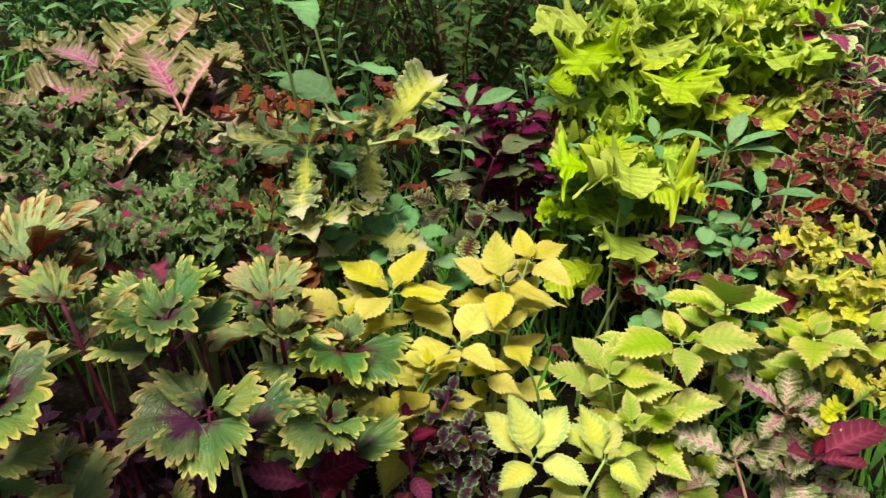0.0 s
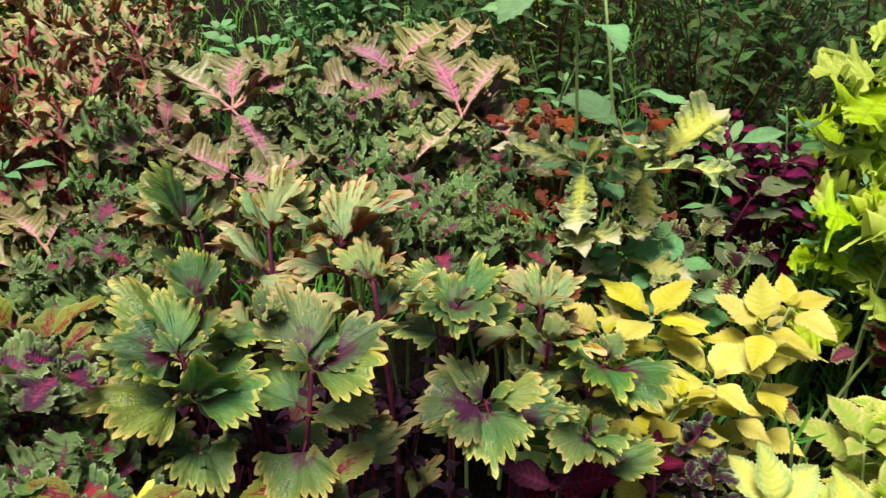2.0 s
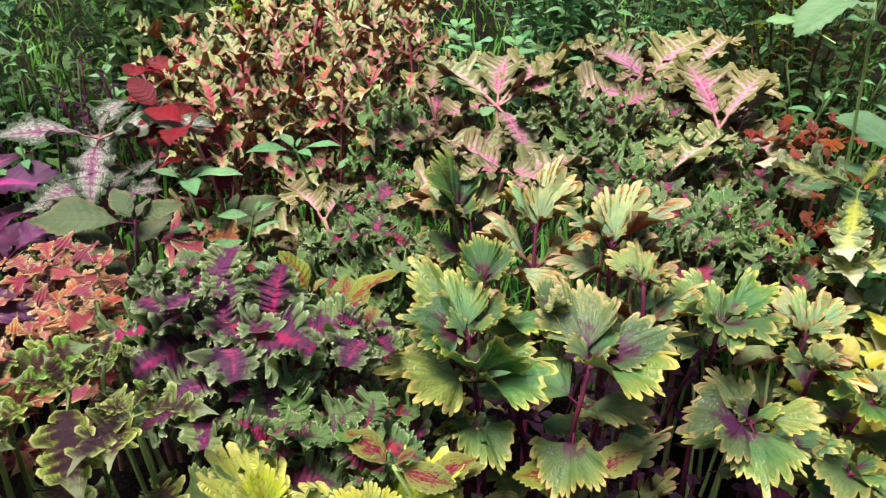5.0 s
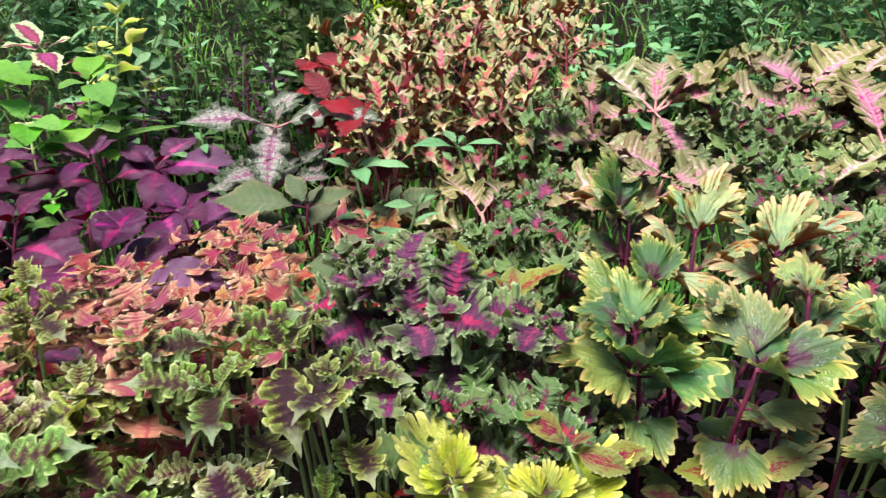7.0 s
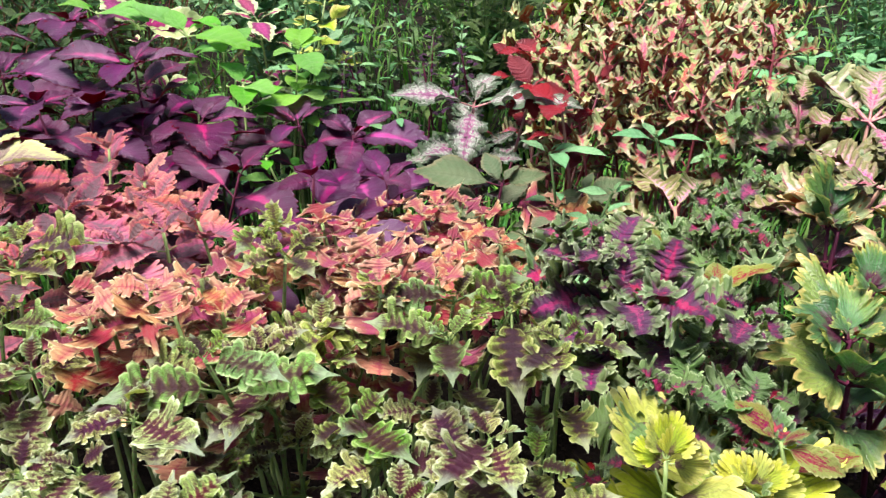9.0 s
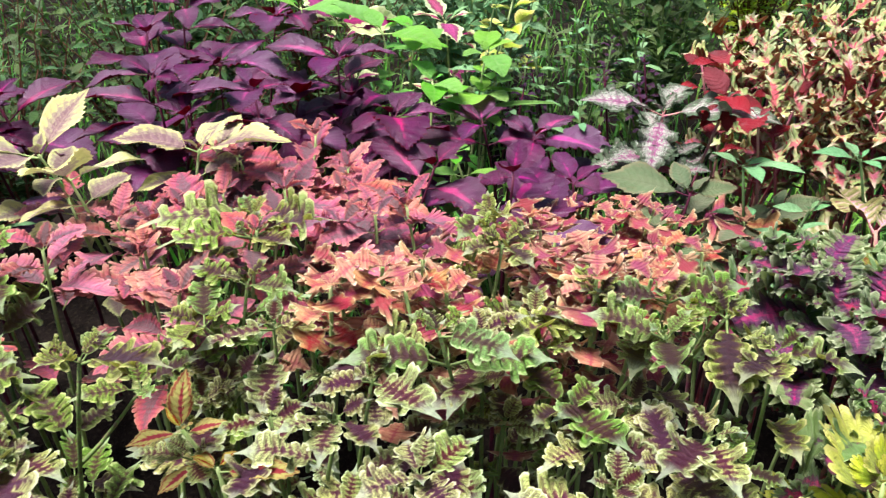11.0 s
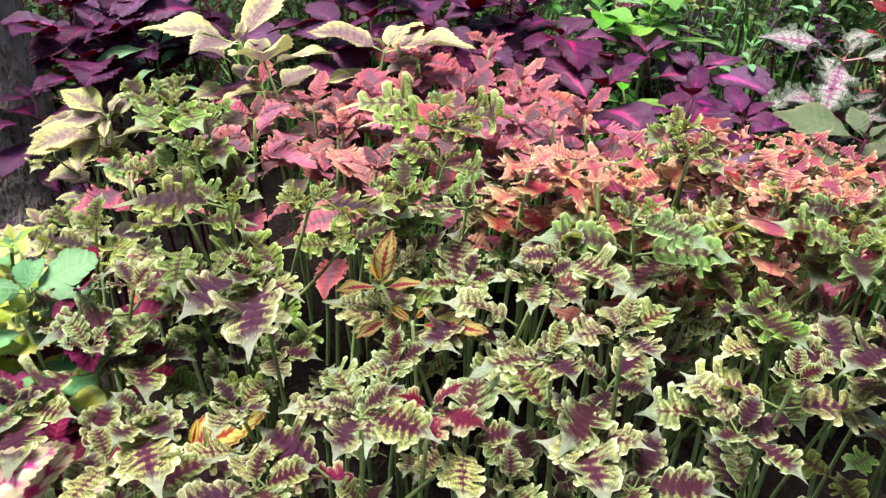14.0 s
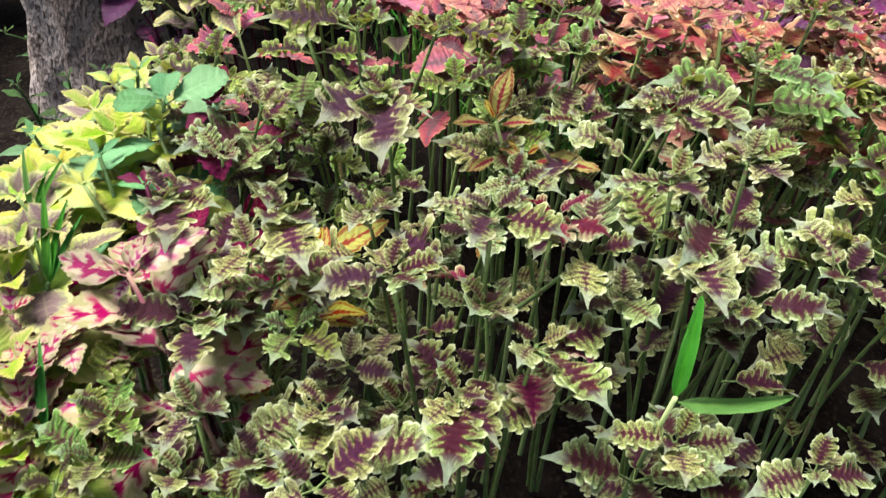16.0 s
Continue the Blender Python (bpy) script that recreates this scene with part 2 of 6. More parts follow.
    "coral": leaf_material("coral_leaf", (0.60, 0.10, 0.13), (0.42, 0.40, 0.17), (0.33, 0.43, 0.13), 0.16, 0.40, 0.08, (0.62, 0.26, 0.20), 0.4, 4.5, 0.10, 0.4, 4, value=0.7, rim=(0.52, 0.54, 0.24), vary=0.5, fine=3.0, glow=0.2, gloss=0.5, back=(0.4, 0.28, 0.08), root=-0.05, point=(0.70, 0.62, 0.38)),
    "red": leaf_material("red_leaf", (0.23, 0.018, 0.024), (0.21, 0.016, 0.020), (0.20, 0.020, 0.020), 0.3, 0.8, 0.2, (0.26, 0.05, 0.04), 0.25, 9, 0.02, 0.25, value=0.55, hue=0.0, gloss=0.4, rough=0.38),
    "purple": leaf_material("purple_leaf", (0.50, 0.022, 0.18), (0.090, 0.010, 0.055), (0.065, 0.008, 0.040), 0.12, 0.6, 0.12, (0.13, 0.012, 0.06), 0.15, 6, 0.03, 0.2, rough=0.34, value=0.7, gloss=0.65, root=0.22, taper=0.0, glow=0.25, back=(0.42, 0.01, 0.04)),
    "orange": leaf_material("orange_leaf", (0.32, 0.04, 0.07), (0.36, 0.115, 0.075), (0.46, 0.245, 0.12), 0.20, 0.50, 0.14, (0.28, 0.06, 0.06), 0.4, 6.4, 0.08, 0.4, 4, 0.0, value=0.75, rim=(0.66, 0.56, 0.30), vary=0.8, hue=0.02, gloss=0.45, glow=0.18, browned=0.15),
    "rose": leaf_material("rose_leaf", (0.13, 0.075, 0.075), (0.36, 0.075, 0.10), (0.46, 0.13, 0.11), 0.30, 0.66, 0.14, (0.20, 0.05, 0.06), 0.5, 10.2, 0.05, 0.5, value=0.75, rim=(0.52, 0.25, 0.17), vary=0.6, hue=0.025, glow=0.16, gloss=0.55, browned=0.2, fine=4.0),
    "lobed": leaf_material("lobed_leaf", (0.060, 0.010, 0.030), (0.13, 0.020, 0.036), (0.42, 0.50, 0.15), 0.19, 0.35, 0.12, (0.055, 0.008, 0.022), 0.6, 9.6, 0.15, 0.55, 9, 0.3, value=0.7, rim=(0.70, 0.74, 0.40), vary=0.5, net=0.75, bump=0.8, fine=4.0, glow=0.24, back=(0.45, 0.48, 0.06), hue=0.03, gloss=0.32, wander=0.06, point=(0.50, 0.58, 0.36)),
    "lobed_green": leaf_material("lobed_green_leaf", (0.035, 0.014, 0.022), (0.13, 0.09, 0.035), (0.27, 0.42, 0.075), 0.16, 0.36, 0.12, (0.05, 0.016, 0.022), 0.6, 9.6, 0.14, 0.55, 9, 0.3, value=0.7, rim=(0.58, 0.65, 0.24), vary=0.5, net=0.7, bump=0.8, fine=4.0, glow=0.28, back=(0.50, 0.48, 0.04), hue=0.035, gloss=0.32, wander=0.06, point=(0.50, 0.60, 0.32)),
    "lobed_red": leaf_material("lobed_red_leaf", (0.15, 0.012, 0.05), (0.32, 0.05, 0.07), (0.58, 0.50, 0.24), 0.28, 0.55, 0.10, (0.20, 0.012, 0.05), 0.8, 9.45, 0.08, 0.5, 6, 0.5, value=0.5, rim=(0.74, 0.70, 0.40), net=0.4, bump=0.9, fine=2.2, glow=0.25, gloss=0.4),
    "silver": leaf_material("silver_leaf", (0.34, 0.10, 0.20), (0.38, 0.42, 0.31), (0.08, 0.12, 0.06), 0.06, 0.46, 0.06, (0.10, 0.04, 0.06), 0.5, 10, 0.09, 1.0, 13, vary=0.3, net=0.5),
    "grey_green": leaf_material("grey_green_leaf", (0.13, 0.16, 0.08), (0.11, 0.15, 0.07), (0.18, 0.17, 0.09), 0.3, 0.8, 0.2, (0.09, 0.11, 0.05), 0.4, 10, 0.05, 0.4, 6),
    "arrow": leaf_material("arrow_leaf", (0.22, 0.14, 0.13), (0.34, 0.30, 0.18), (0.56, 0.56, 0.20), 0.34, 0.62, 0.10, (0.40, 0.34, 0.20), 0.4, 10, 0.10, 0.4, 6, value=0.4, rim=(0.66, 0.64, 0.28), vary=0.4, glow=0.2),
    "splotch": leaf_material("splotch_leaf", (0.22, 0.012, 0.040), (0.22, 0.10, 0.04), (0.22, 0.25, 0.055), 0.20, 0.34, 0.06, (0.28, 0.26, 0.08), 0.3, 9, 0.05, 1.3, 8, value=0.6, rim=(0.34, 0.34, 0.12)),
    "stripe": leaf_material("stripe_leaf", (0.40, 0.04, 0.045), (0.62, 0.58, 0.14), (0.42, 0.12, 0.05), 0.26, 0.76, 0.08, (0.40, 0.05, 0.04), 0.3, 9, 0.05, 0.25, rim=(0.60, 0.52, 0.14), glow=0.45, browned=0.1),
    "candy": leaf_material("candy_leaf", (0.34, 0.02, 0.11), (0.58, 0.47, 0.30), (0.42, 0.38, 0.18), 0.20, 0.75, 0.07, (0.36, 0.02, 0.11), 0.85, 4, 0.22, 0.6, 5, value=0.5, vary=0.4, fine=3.0),
    "streak": leaf_material("green_streaked_leaf", (0.40, 0.02, 0.14), (0.52, 0.44, 0.30), (0.17, 0.22, 0.07), 0.17, 0.50, 0.06, (0.54, 0.44, 0.36), 0.6, 8, 0.16, 0.7, 6, value=0.6, vary=0.5, fine=3.0, rim=(0.30, 0.33, 0.13), root=0.3),
    "maroon": leaf_material("maroon_leaf", (0.26, 0.02, 0.09), (0.16, 0.015, 0.05), (0.14, 0.012, 0.05), 0.15, 0.7, 0.12, (0.40, 0.30, 0.08), 0.15, 8, 0.04, 0.2),
    "small_dark": leaf_material("small_dark_leaf", (0.06, 0.012, 0.04), (0.06, 0.09, 0.045), (0.18, 0.23, 0.12), 0.4, 0.75, 0.1, (0.05, 0.01, 0.03), 0.4, 4, 0.12, 0.3, rim=(0.34, 0.38, 0.24)),
    "grass": leaf_material("grass_blade", (0.12, 0.30, 0.04), (0.10, 0.26, 0.04), (0.12, 0.28, 0.05), 0.3, 0.8, 0.2, (0.2, 0.4, 0.1), 0.1, 3, 0.0, 0.2, value=0.6, hue=0.03),
    "stalk_green": plain_material("green_stalk", (0.28, 0.40, 0.11), (0.38, 0.47, 0.18), 30, 0.5),
    "stalk_dark": plain_material("dark_green_stalk", (0.06, 0.11, 0.03), (0.09, 0.15, 0.05), 30, 0.6),
    # pale green toned down: shade on the lower stems is mixed into the colour
    "stalk_lobed": plain_material("shade_toned_green_stalk", (0.12, 0.19, 0.045), (0.18, 0.26, 0.075), 30, 0.5, c=(0.15, 0.10, 0.06)),
    "stalk_purple": plain_material("purple_stalk", (0.07, 0.012, 0.03), (0.12, 0.02, 0.04), 30, 0.5),
    "stalk_pink": plain_material("pink_stalk", (0.36, 0.10, 0.14), (0.40, 0.26, 0.16), 30, 0.5),
    "stalk_red": plain_material("red_stalk", (0.30, 0.05, 0.06), (0.42, 0.12, 0.12), 30, 0.5),
    "stalk_brown": plain_material("brown_stalk", (0.14, 0.05, 0.03), (0.20, 0.09, 0.05), 30, 0.6),
    "bark": plain_material("bark", (0.28, 0.22, 0.17), (0.46, 0.39, 0.32), 16, 0.9, 1.0, (0.13, 0.095, 0.07), (1, 1, 0.4), 0.03),
    # blacker than damp soil is: the shade in the gaps is put into this colour
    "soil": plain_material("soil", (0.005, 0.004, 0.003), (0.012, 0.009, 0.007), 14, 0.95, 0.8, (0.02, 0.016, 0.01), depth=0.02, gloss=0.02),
}

# ---- leaves ----
MESHES = {}


def fan_blade(rng, w, teeth, depth, fold, droop, ruffle, stalk, rings, wavy, sweep, cup, blunt):
    """A fan of a leaf: veins spread from the stalk's end, and each ends in a finger on the margin."""
    verts, uvs, faces = [], [], []
    rays = teeth * 4 + 1
    phase, skew, twist = rng.uniform(0, 6.28), rng.uniform(-0.16, 0.16), rng.uniform(-0.09, 0.09)
    long, root = 1.0, max(0.25, 0.95 - 1.9 * depth)
    for i in range(rays):
        q = i / (rays - 1)
        th = radians(sweep) * (2 * q - 1)
        side = abs(2 * q - 1)
        reach = (1 - stalk) * (1 - 0.45 * side ** 1.9) * (1 + skew * (2 * q - 1))
        step = i % 4
        if step == 0:
            long = rng.uniform(0.88, 1.06)
        g = (1 - depth * rng.uniform(0.85, 1.1), long - blunt * depth, long, long - blunt * 1.1 * depth)[step]
        turn = (0, -0.18 + 0.3 * blunt, 0.0, 0.18 - 0.3 * blunt)[step] * radians(sweep) * 2 / teeth
        for j in range(rings + 1):
            f = 0.03 + 0.97 * (j / rings) ** 0.8
            r = reach * (f if f < root else root + (f - root) * (g - root) / (1 - root))
            a = th + turn * f ** 3
            x, y = r * math.sin(a) * w / 0.4, r * math.cos(a) * 0.96
            z = cup * f * f + fold * abs(x) * (1 - 0.4 * f) + ruffle * f * f * (math.sin(phase + q * wavy) + 0.6 * math.sin(phase * 2.7 + q * wavy * 2.3)) + twist * f * math.sin(2 * th) + 0.007 * f * math.cos(q * teeth * 6.2832)
            bend = droop * y
            yy = stalk + (math.sin(bend) / droop if abs(droop) > 1e-3 else y)
            zz = -((1 - math.cos(bend)) / droop if abs(droop) > 1e-3 else 0)
            verts.append((x, yy + math.sin(bend) * z, zz + math.cos(bend) * z))
            uvs.append((q, f))
        if i:
            b, n = i * (rings + 1), rings + 1
            for j in range(rings):
                faces.append((b - n + j, b - n + j + 1, b + j + 1, b + j))
    return verts, faces, uvs, stalk


def crisp_blade(rng, w, a, b, lobes, depth, sub, fold, droop, ruffle, puff, curl, stalk, cols, tip, slant, wavy, bulge, inset):
    """A crinkled leaf: rounded lobes along both margins, each puffed up and bent on its own, and a smooth point past them.
    sub: how many lesser lobes each lobe is cut into."""
    verts, uvs, faces = [], [], []
    per, end = 4 if sub == 1 else 6, 4
    top = (a / (a + b)) ** a * (b / (a + b)) ** b
    body = tip + 0.13 if tip < 1 else 1.0
    phase, lean = rng.uniform(0, 6.28), rng.uniform(-0.14, 0.14)
    rise = {(side, i): rng.uniform(-1, 1) for side in (1, -1) for i in range(lobes + 1)}
    reach = {(side, i): rng.uniform(0.86, 1.1) for side in (1, -1) for i in range(lobes + 1)}
    steps = [tip * i / (lobes * per) for i in range(lobes * per + 1)] + ([tip + (1 - tip) * (i + 1) / end for i in range(end)] if tip < 1 else [])
    for row, s in enumerate(steps):
        q = min(1.0, s / body)
        half = w * q ** a * (1 - q) ** b / top
        if tip < 1:
            half = max(half, 0.30 * w * ((1 - s) / (1 - tip)) ** 0.9 if s > 0.5 * tip else 0.0)
        p = (s / tip * lobes) % 1.0 if s < tip else 0.0
        arc = math.sqrt(max(0.0, 1 - (2 * p - 1) ** 2)) if s < tip else 0.0
        cut = 1 - arc
        if sub > 1 and s < tip:
            small = (p * sub) % 1.0
            cut = 0.62 * cut + 0.38 * (1 - math.sqrt(max(0.0, 1 - (2 * small - 1) ** 2)))
        if s >= tip:
            cut = 0.55 * (1 - s) / (1 - tip) if tip < 1 else 0.0
        number = min(lobes, int(s / tip * lobes + 1e-6))
        line = []
        for side in (-1, 1):
            for f in ([j / cols for j in range(cols, 0, -1)] if side < 0 else [j / cols for j in range(cols + 1)]):
                far = f ** 0.85
                size = half * (reach[side, number] if s < tip else 1.0)
                out = size * far - depth * size * cut * far ** inset
                y = s + slant * size * far * (1 - 0.5 * s) + (2 * p - 1) * bulge * tip / lobes * far ** 3 * (arc > 0)
                z = fold * out + puff * w * far ** 1.5 * (arc - 0.4) * (s < tip) - curl * size * far ** 4
                z += ruffle * far * far * (size / w) * (rise[side, number] * arc + 0.6 * math.sin(phase + side * 2 + s * wavy))
                x = side * out
                y = min(y, 1.05)
                bend = droop * y
                yy = stalk + (1 - stalk) * (math.sin(bend) / droop if abs(droop) > 1e-3 else y)
                zz = -(1 - stalk) * ((1 - math.cos(bend)) / droop if abs(droop) > 1e-3 else 0)
                verts.append((x + lean * y * y, yy + math.sin(bend) * z, zz + math.cos(bend) * z))
                uvs.append((s, side * f))
                line.append(len(verts) - 1)
        if row:
            for j in range(len(line) - 1):
                faces.append((last[j], last[j + 1], line[j + 1], line[j]))
        last = line
    return verts, faces, uvs, stalk


def blade(rng, w=0.3, a=0.6, b=0.8, teeth=8, depth=0.2, style="saw", fold=0.25, droop=0.5, ruffle=0.05, push=0.65, stalk=0.16, cols=3, quilt=0.008, wavy=10,
          tip=1.0, curl=0.0, sweep=100, cup=0.1, blunt=0.4, cuts=1, puff=0.12, slant=0.5, bulge=0.35, inset=3.0):
    """Verts, faces, uvs of a leaf 1 long along +Y: stalk, then a blade with teeth or lobes, folded, arched and ruffled.
    tip: where the lobes end and a smooth point begins."""
    if style == "fan":
        return fan_blade(rng, w, teeth, depth, fold, droop, ruffle, stalk, cols + 1, wavy, sweep, cup, blunt)
    if style == "crisp":
        return crisp_blade(rng, w, a, b, teeth, depth, cuts, fold, droop, ruffle, puff, curl, stalk, cols, tip, slant, wavy, bulge, inset)
    per = {"saw": 2, "round": 5, "smooth": 1}[style]
    rows = teeth * per + 1
    top = (a / (a + b)) ** a * (b / (a + b)) ** b
    verts, uvs, faces = [], [], []
    fr = [j / cols for j in range(cols + 1)]
    fr = [f ** 0.85 for f in fr]
    phase, lean = rng.uniform(0, 6.28), rng.uniform(-0.12, 0.12)
    for i in range(rows):
        s = i / (rows - 1)
        shift = push * s * (1 - s)
        at = min(1.0, s + shift)
        width = lambda q: w * (q ** a) * ((1 - q) ** b) / top
        half = width(at)
        lo, hi = max(0.001, at - 0.02), min(0.999, at + 0.02)
        slope = (width(hi) - width(lo)) / (hi - lo)
        size = math.hypot(1, slope)
        ox, oy = 1 / size, -slope / size
        if style == "saw":
            g, fwd = (1.0, 0.03) if i % 2 else (1 - depth, -0.01)
        elif style == "round":
            step = i % 5
            g = (1 - depth, 1 - depth * 0.3, 1.0, 1.0, 1 - depth * 0.3)[step]
            fwd = (0, -0.24, -0.12, 0.16, 0.30)[step] / teeth
            g *= 1 + 0.12 * rng.uniform(-1, 1) * depth
        else:
            g, fwd = 1, 0
        g *= 1 + rng.uniform(-0.03, 0.03)
        row_r, row_l = [], []
        for side in (1, -1):
            for j, f in enumerate(fr):
                if side < 0 and j == 0:
                    continue
                pull = (1 - g) * w * 0.95 * min(1.0, half / (0.35 * w)) * f ** 4
                x = side * (f * half - min(pull * ox, 0.75 * f * half))
                y = min(1.06, s + shift * f ** 1.2 + fwd * f * (1 - 0.6 * s) - pull * oy)
                z = fold * abs(x) + ruffle * f * f * (half / w) * math.sin(phase + side * 2 + s * wavy) + quilt * (half / w) * math.cos(s * teeth * 6.2832) * f
                bend = droop * y
                yy = stalk + (1 - stalk) * (math.sin(bend) / droop if abs(droop) > 1e-3 else y)
                zz = -(1 - stalk) * ((1 - math.cos(bend)) / droop if abs(droop) > 1e-3 else 0)
                verts.append((x + lean * y * y, yy + math.sin(bend) * z, zz + math.cos(bend) * z))
                uvs.append((s, side * f))
                (row_r if side > 0 else row_l).append(len(verts) - 1)
        line = row_l[::-1] + row_r
        if i:
            for p in range(len(line) - 1):
                faces.append((last[p], last[p + 1], line[p + 1], line[p]))
        last = line
    return verts, faces, uvs, stalk


def leaf_mesh(kind, material, stalk_mat, seed, **how):
    rng = random.Random(seed)
    width, under = how.pop("thick", 0.014), how.pop("under", None)
    verts, faces, uvs, stalk = blade(rng, **how)
    base = len(verts)
    for y, z, r in ((0.0, -0.015, width), (stalk * 1.15, -0.004, width * 0.8)):
        for q in range(3):
            ang = 2.0944 * q + 1.57
            verts.append((r * math.cos(ang), y, z + r * math.sin(ang) * 0.8))
            uvs.append((0.0, 0.0))
    tube = [(base + q, base + (q + 1) % 3, base + 3 + (q + 1) % 3, base + 3 + q) for q in range(3)]
    below = []
    if under:
        # the lower skin of the blade, with a colour of its own
        shift = len(verts)
        verts = verts + [(x, y + 0.001, z - 0.007) for x, y, z in verts[:base]]
        uvs = uvs + uvs[:base]
        below = [tuple(shift + v for v in reversed(f)) for f in faces]
    me = bpy.data.meshes.new(kind)
    me.from_pydata(verts, [], faces + tube + below)
    layer = me.uv_layers.new(name="UVMap")
    for lp in me.loops:
        layer.data[lp.index].uv = uvs[lp.vertex_index]
    me.materials.append(M[material])
    me.materials.append(M[stalk_mat])
    if under:
        me.materials.append(M[under])
    for p in me.polygons:
        p.use_smooth = True
        p.material_index = 0 if p.index < len(faces) else 1 if p.index < len(faces) + 3 else 2
    return me


KINDS = {}


def kind(key, material, stalk_mat, size, label, spacing=0.045, pairs=4, rise=18, variants=3, young=0.5, fill=7, deep=0.22, name="", stout=0.0048, branches=0, grow=1.0, **how):
    """A sort of plant: its leaf meshes in some variants, leaf length, the gap between leaf pairs and how many there are."""
    meshes = [leaf_mesh(key + "_leaf", material, stalk_mat, hash_of(key) + v, **how) for v in range(variants)]
    KINDS[key] = dict(meshes=meshes, size=size, label=label, spacing=spacing, pairs=pairs, rise=rise, young=young, stalk=stalk_mat,
                      fill=fill, deep=deep, stout=stout, branches=branches, grow=grow, name=name or key + "_coleus", arch=math.degrees(how.get("droop", 0.0)) / 2)


def hash_of(text):
    return sum(ord(c) * (i + 3) for i, c in enumerate(text))


kind("fringe", "fringe", "stalk_purple", 0.108, "coleus with green fan leaves, yellow fringed edges and purple eyes", 0.055, 2, 14, fill=3, deep=0.45, variants=6, name="fringed_coleus", stout=0.006, w=0.34, teeth=19, depth=0.17, style="fan", fold=0.22, droop=0.5, ruffle=0.10, stalk=0.17, wavy=11, cup=0.04, thick=0.024, sweep=64, blunt=0.28)
kind("fringe_gold", "fringe_gold", "stalk_purple", 0.1, "coleus with golden fan leaves, pale fringed edges and red throats", 0.055, 2, 10, fill=2, deep=0.4, variants=6, name="golden_fringed_coleus", stout=0.006, w=0.29, teeth=13, depth=0.22, style="fan", fold=0.12, droop=0.9, ruffle=0.10, stalk=0.14, wavy=12, cup=0.10, thick=0.03, sweep=58, blunt=0.22, under="under_red")
kind("lemon_fringe", "lemon_fringe", "stalk_green", 0.12, "coleus with lemon yellow fan leaves and fringed edges", 0.045, 3, 28, name="lemon_fringed_coleus", w=0.32, teeth=15, depth=0.2, style="fan", fold=0.2, droop=0.1, ruffle=0.06, stalk=0.18, wavy=12, cup=0.05, thick=0.022, sweep=72, blunt=0.2)
kind("yellow", "yellow", "stalk_green", 0.085, "coleus with plain bright yellow toothed leaves", 0.04, 4, 4, w=0.29, a=0.62, b=1.2, teeth=13, depth=0.10, fold=0.18, droop=0.35)
kind("lemon", "lemon", "stalk_green", 0.10, "coleus with pale lemon and green toothed leaves", 0.045, 4, 8, w=0.285, a=0.64, b=1.15, teeth=15, depth=0.11, fold=0.3, droop=0.5)
kind("yellow_green", "yellow_green", "stalk_green", 0.112, "coleus with yellow-green leaves and golden toothed edges", 0.045, 4, 8, w=0.285, a=0.66, b=1.15, teeth=14, depth=0.13, fold=0.25, droop=0.5)
kind("gold", "gold", "stalk_green", 0.08, "coleus with golden deeply lobed leaves", 0.035, 4, 16, fill=6, variants=5, name="golden_coleus", w=0.30, a=0.55, b=0.6, teeth=6, depth=0.55, style="crisp", fold=0.25, droop=0.6, ruffle=0.18, puff=0.1, curl=0.1, cols=2, tip=0.9, slant=0.5, inset=2.5)
kind("lime", "lime", "stalk_green", 0.175, "coleus with lime green ruffled leaves", 0.05, 4, 16, fill=8, deep=0.30, variants=5, w=0.29, a=0.55, b=0.75, teeth=12, depth=0.26, style="crisp", fold=0.2, droop=0.8, ruffle=0.20, puff=0.08, curl=0.08, cols=3, tip=0.92, slant=0.6, bulge=0.4, wavy=9)
kind("mint", "mint", "stalk_dark", 0.058, "green weed with smooth pointed oval leaves", 0.04, 4, 4, name="green_weed", w=0.164, a=0.92, b=1.15, teeth=6, style="smooth", depth=0, fold=0.25, droop=0.5, ruffle=0.02, fill=4)
kind("round_weed", "mint", "stalk_dark", 0.075, "blue-green weed with broad rounded leaves", 0.05, 3, 4, name="broadleaf_weed", w=0.295, a=0.72, b=0.55, teeth=6, style="round", depth=0.05, fold=0.15, droop=0.5, ruffle=0.03)
kind("weed", "weed", "stalk_dark", 0.07, "tall dark green garden weed with narrow leaves", 0.06, 5, 6, fill=5, name="tall_weed", w=0.139, a=0.92, b=1.2, teeth=6, style="saw", depth=0.05, fold=0.3, droop=0.6)
kind("bigweed", "mint", "stalk_green", 0.14, "tall weed with large pale green leaves on long stems", 0.09, 2, 4, fill=2, name="large_leaved_weed", w=0.213, a=0.77, b=1.0, teeth=12, style="saw", depth=0.04, fold=0.2, droop=0.7)
kind("bright_weed", "bright", "stalk_green", 0.09, "bright green weed with broad pointed leaves", 0.05, 3, 4, fill=3, name="bright_weed", w=0.27, a=0.7, b=0.9, teeth=7, style="smooth", depth=0, fold=0.2, droop=0.6, ruffle=0.03)
kind("curly", "curly", "stalk_green", 0.066, "coleus with crinkled green leaves and magenta centres", 0.030, 3, 8, variants=6, young=0.7, fill=4, deep=0.16, name="crinkled_coleus", stout=0.004, w=0.36, a=0.45, b=0.5, teeth=10, cuts=2, depth=0.55, style="crisp", fold=0.2, droop=0.9, ruffle=0.26, puff=0.24, curl=0.2, inset=3.5, stalk=0.16, cols=2, tip=0.9, slant=0.35, wavy=14, bulge=0.4)
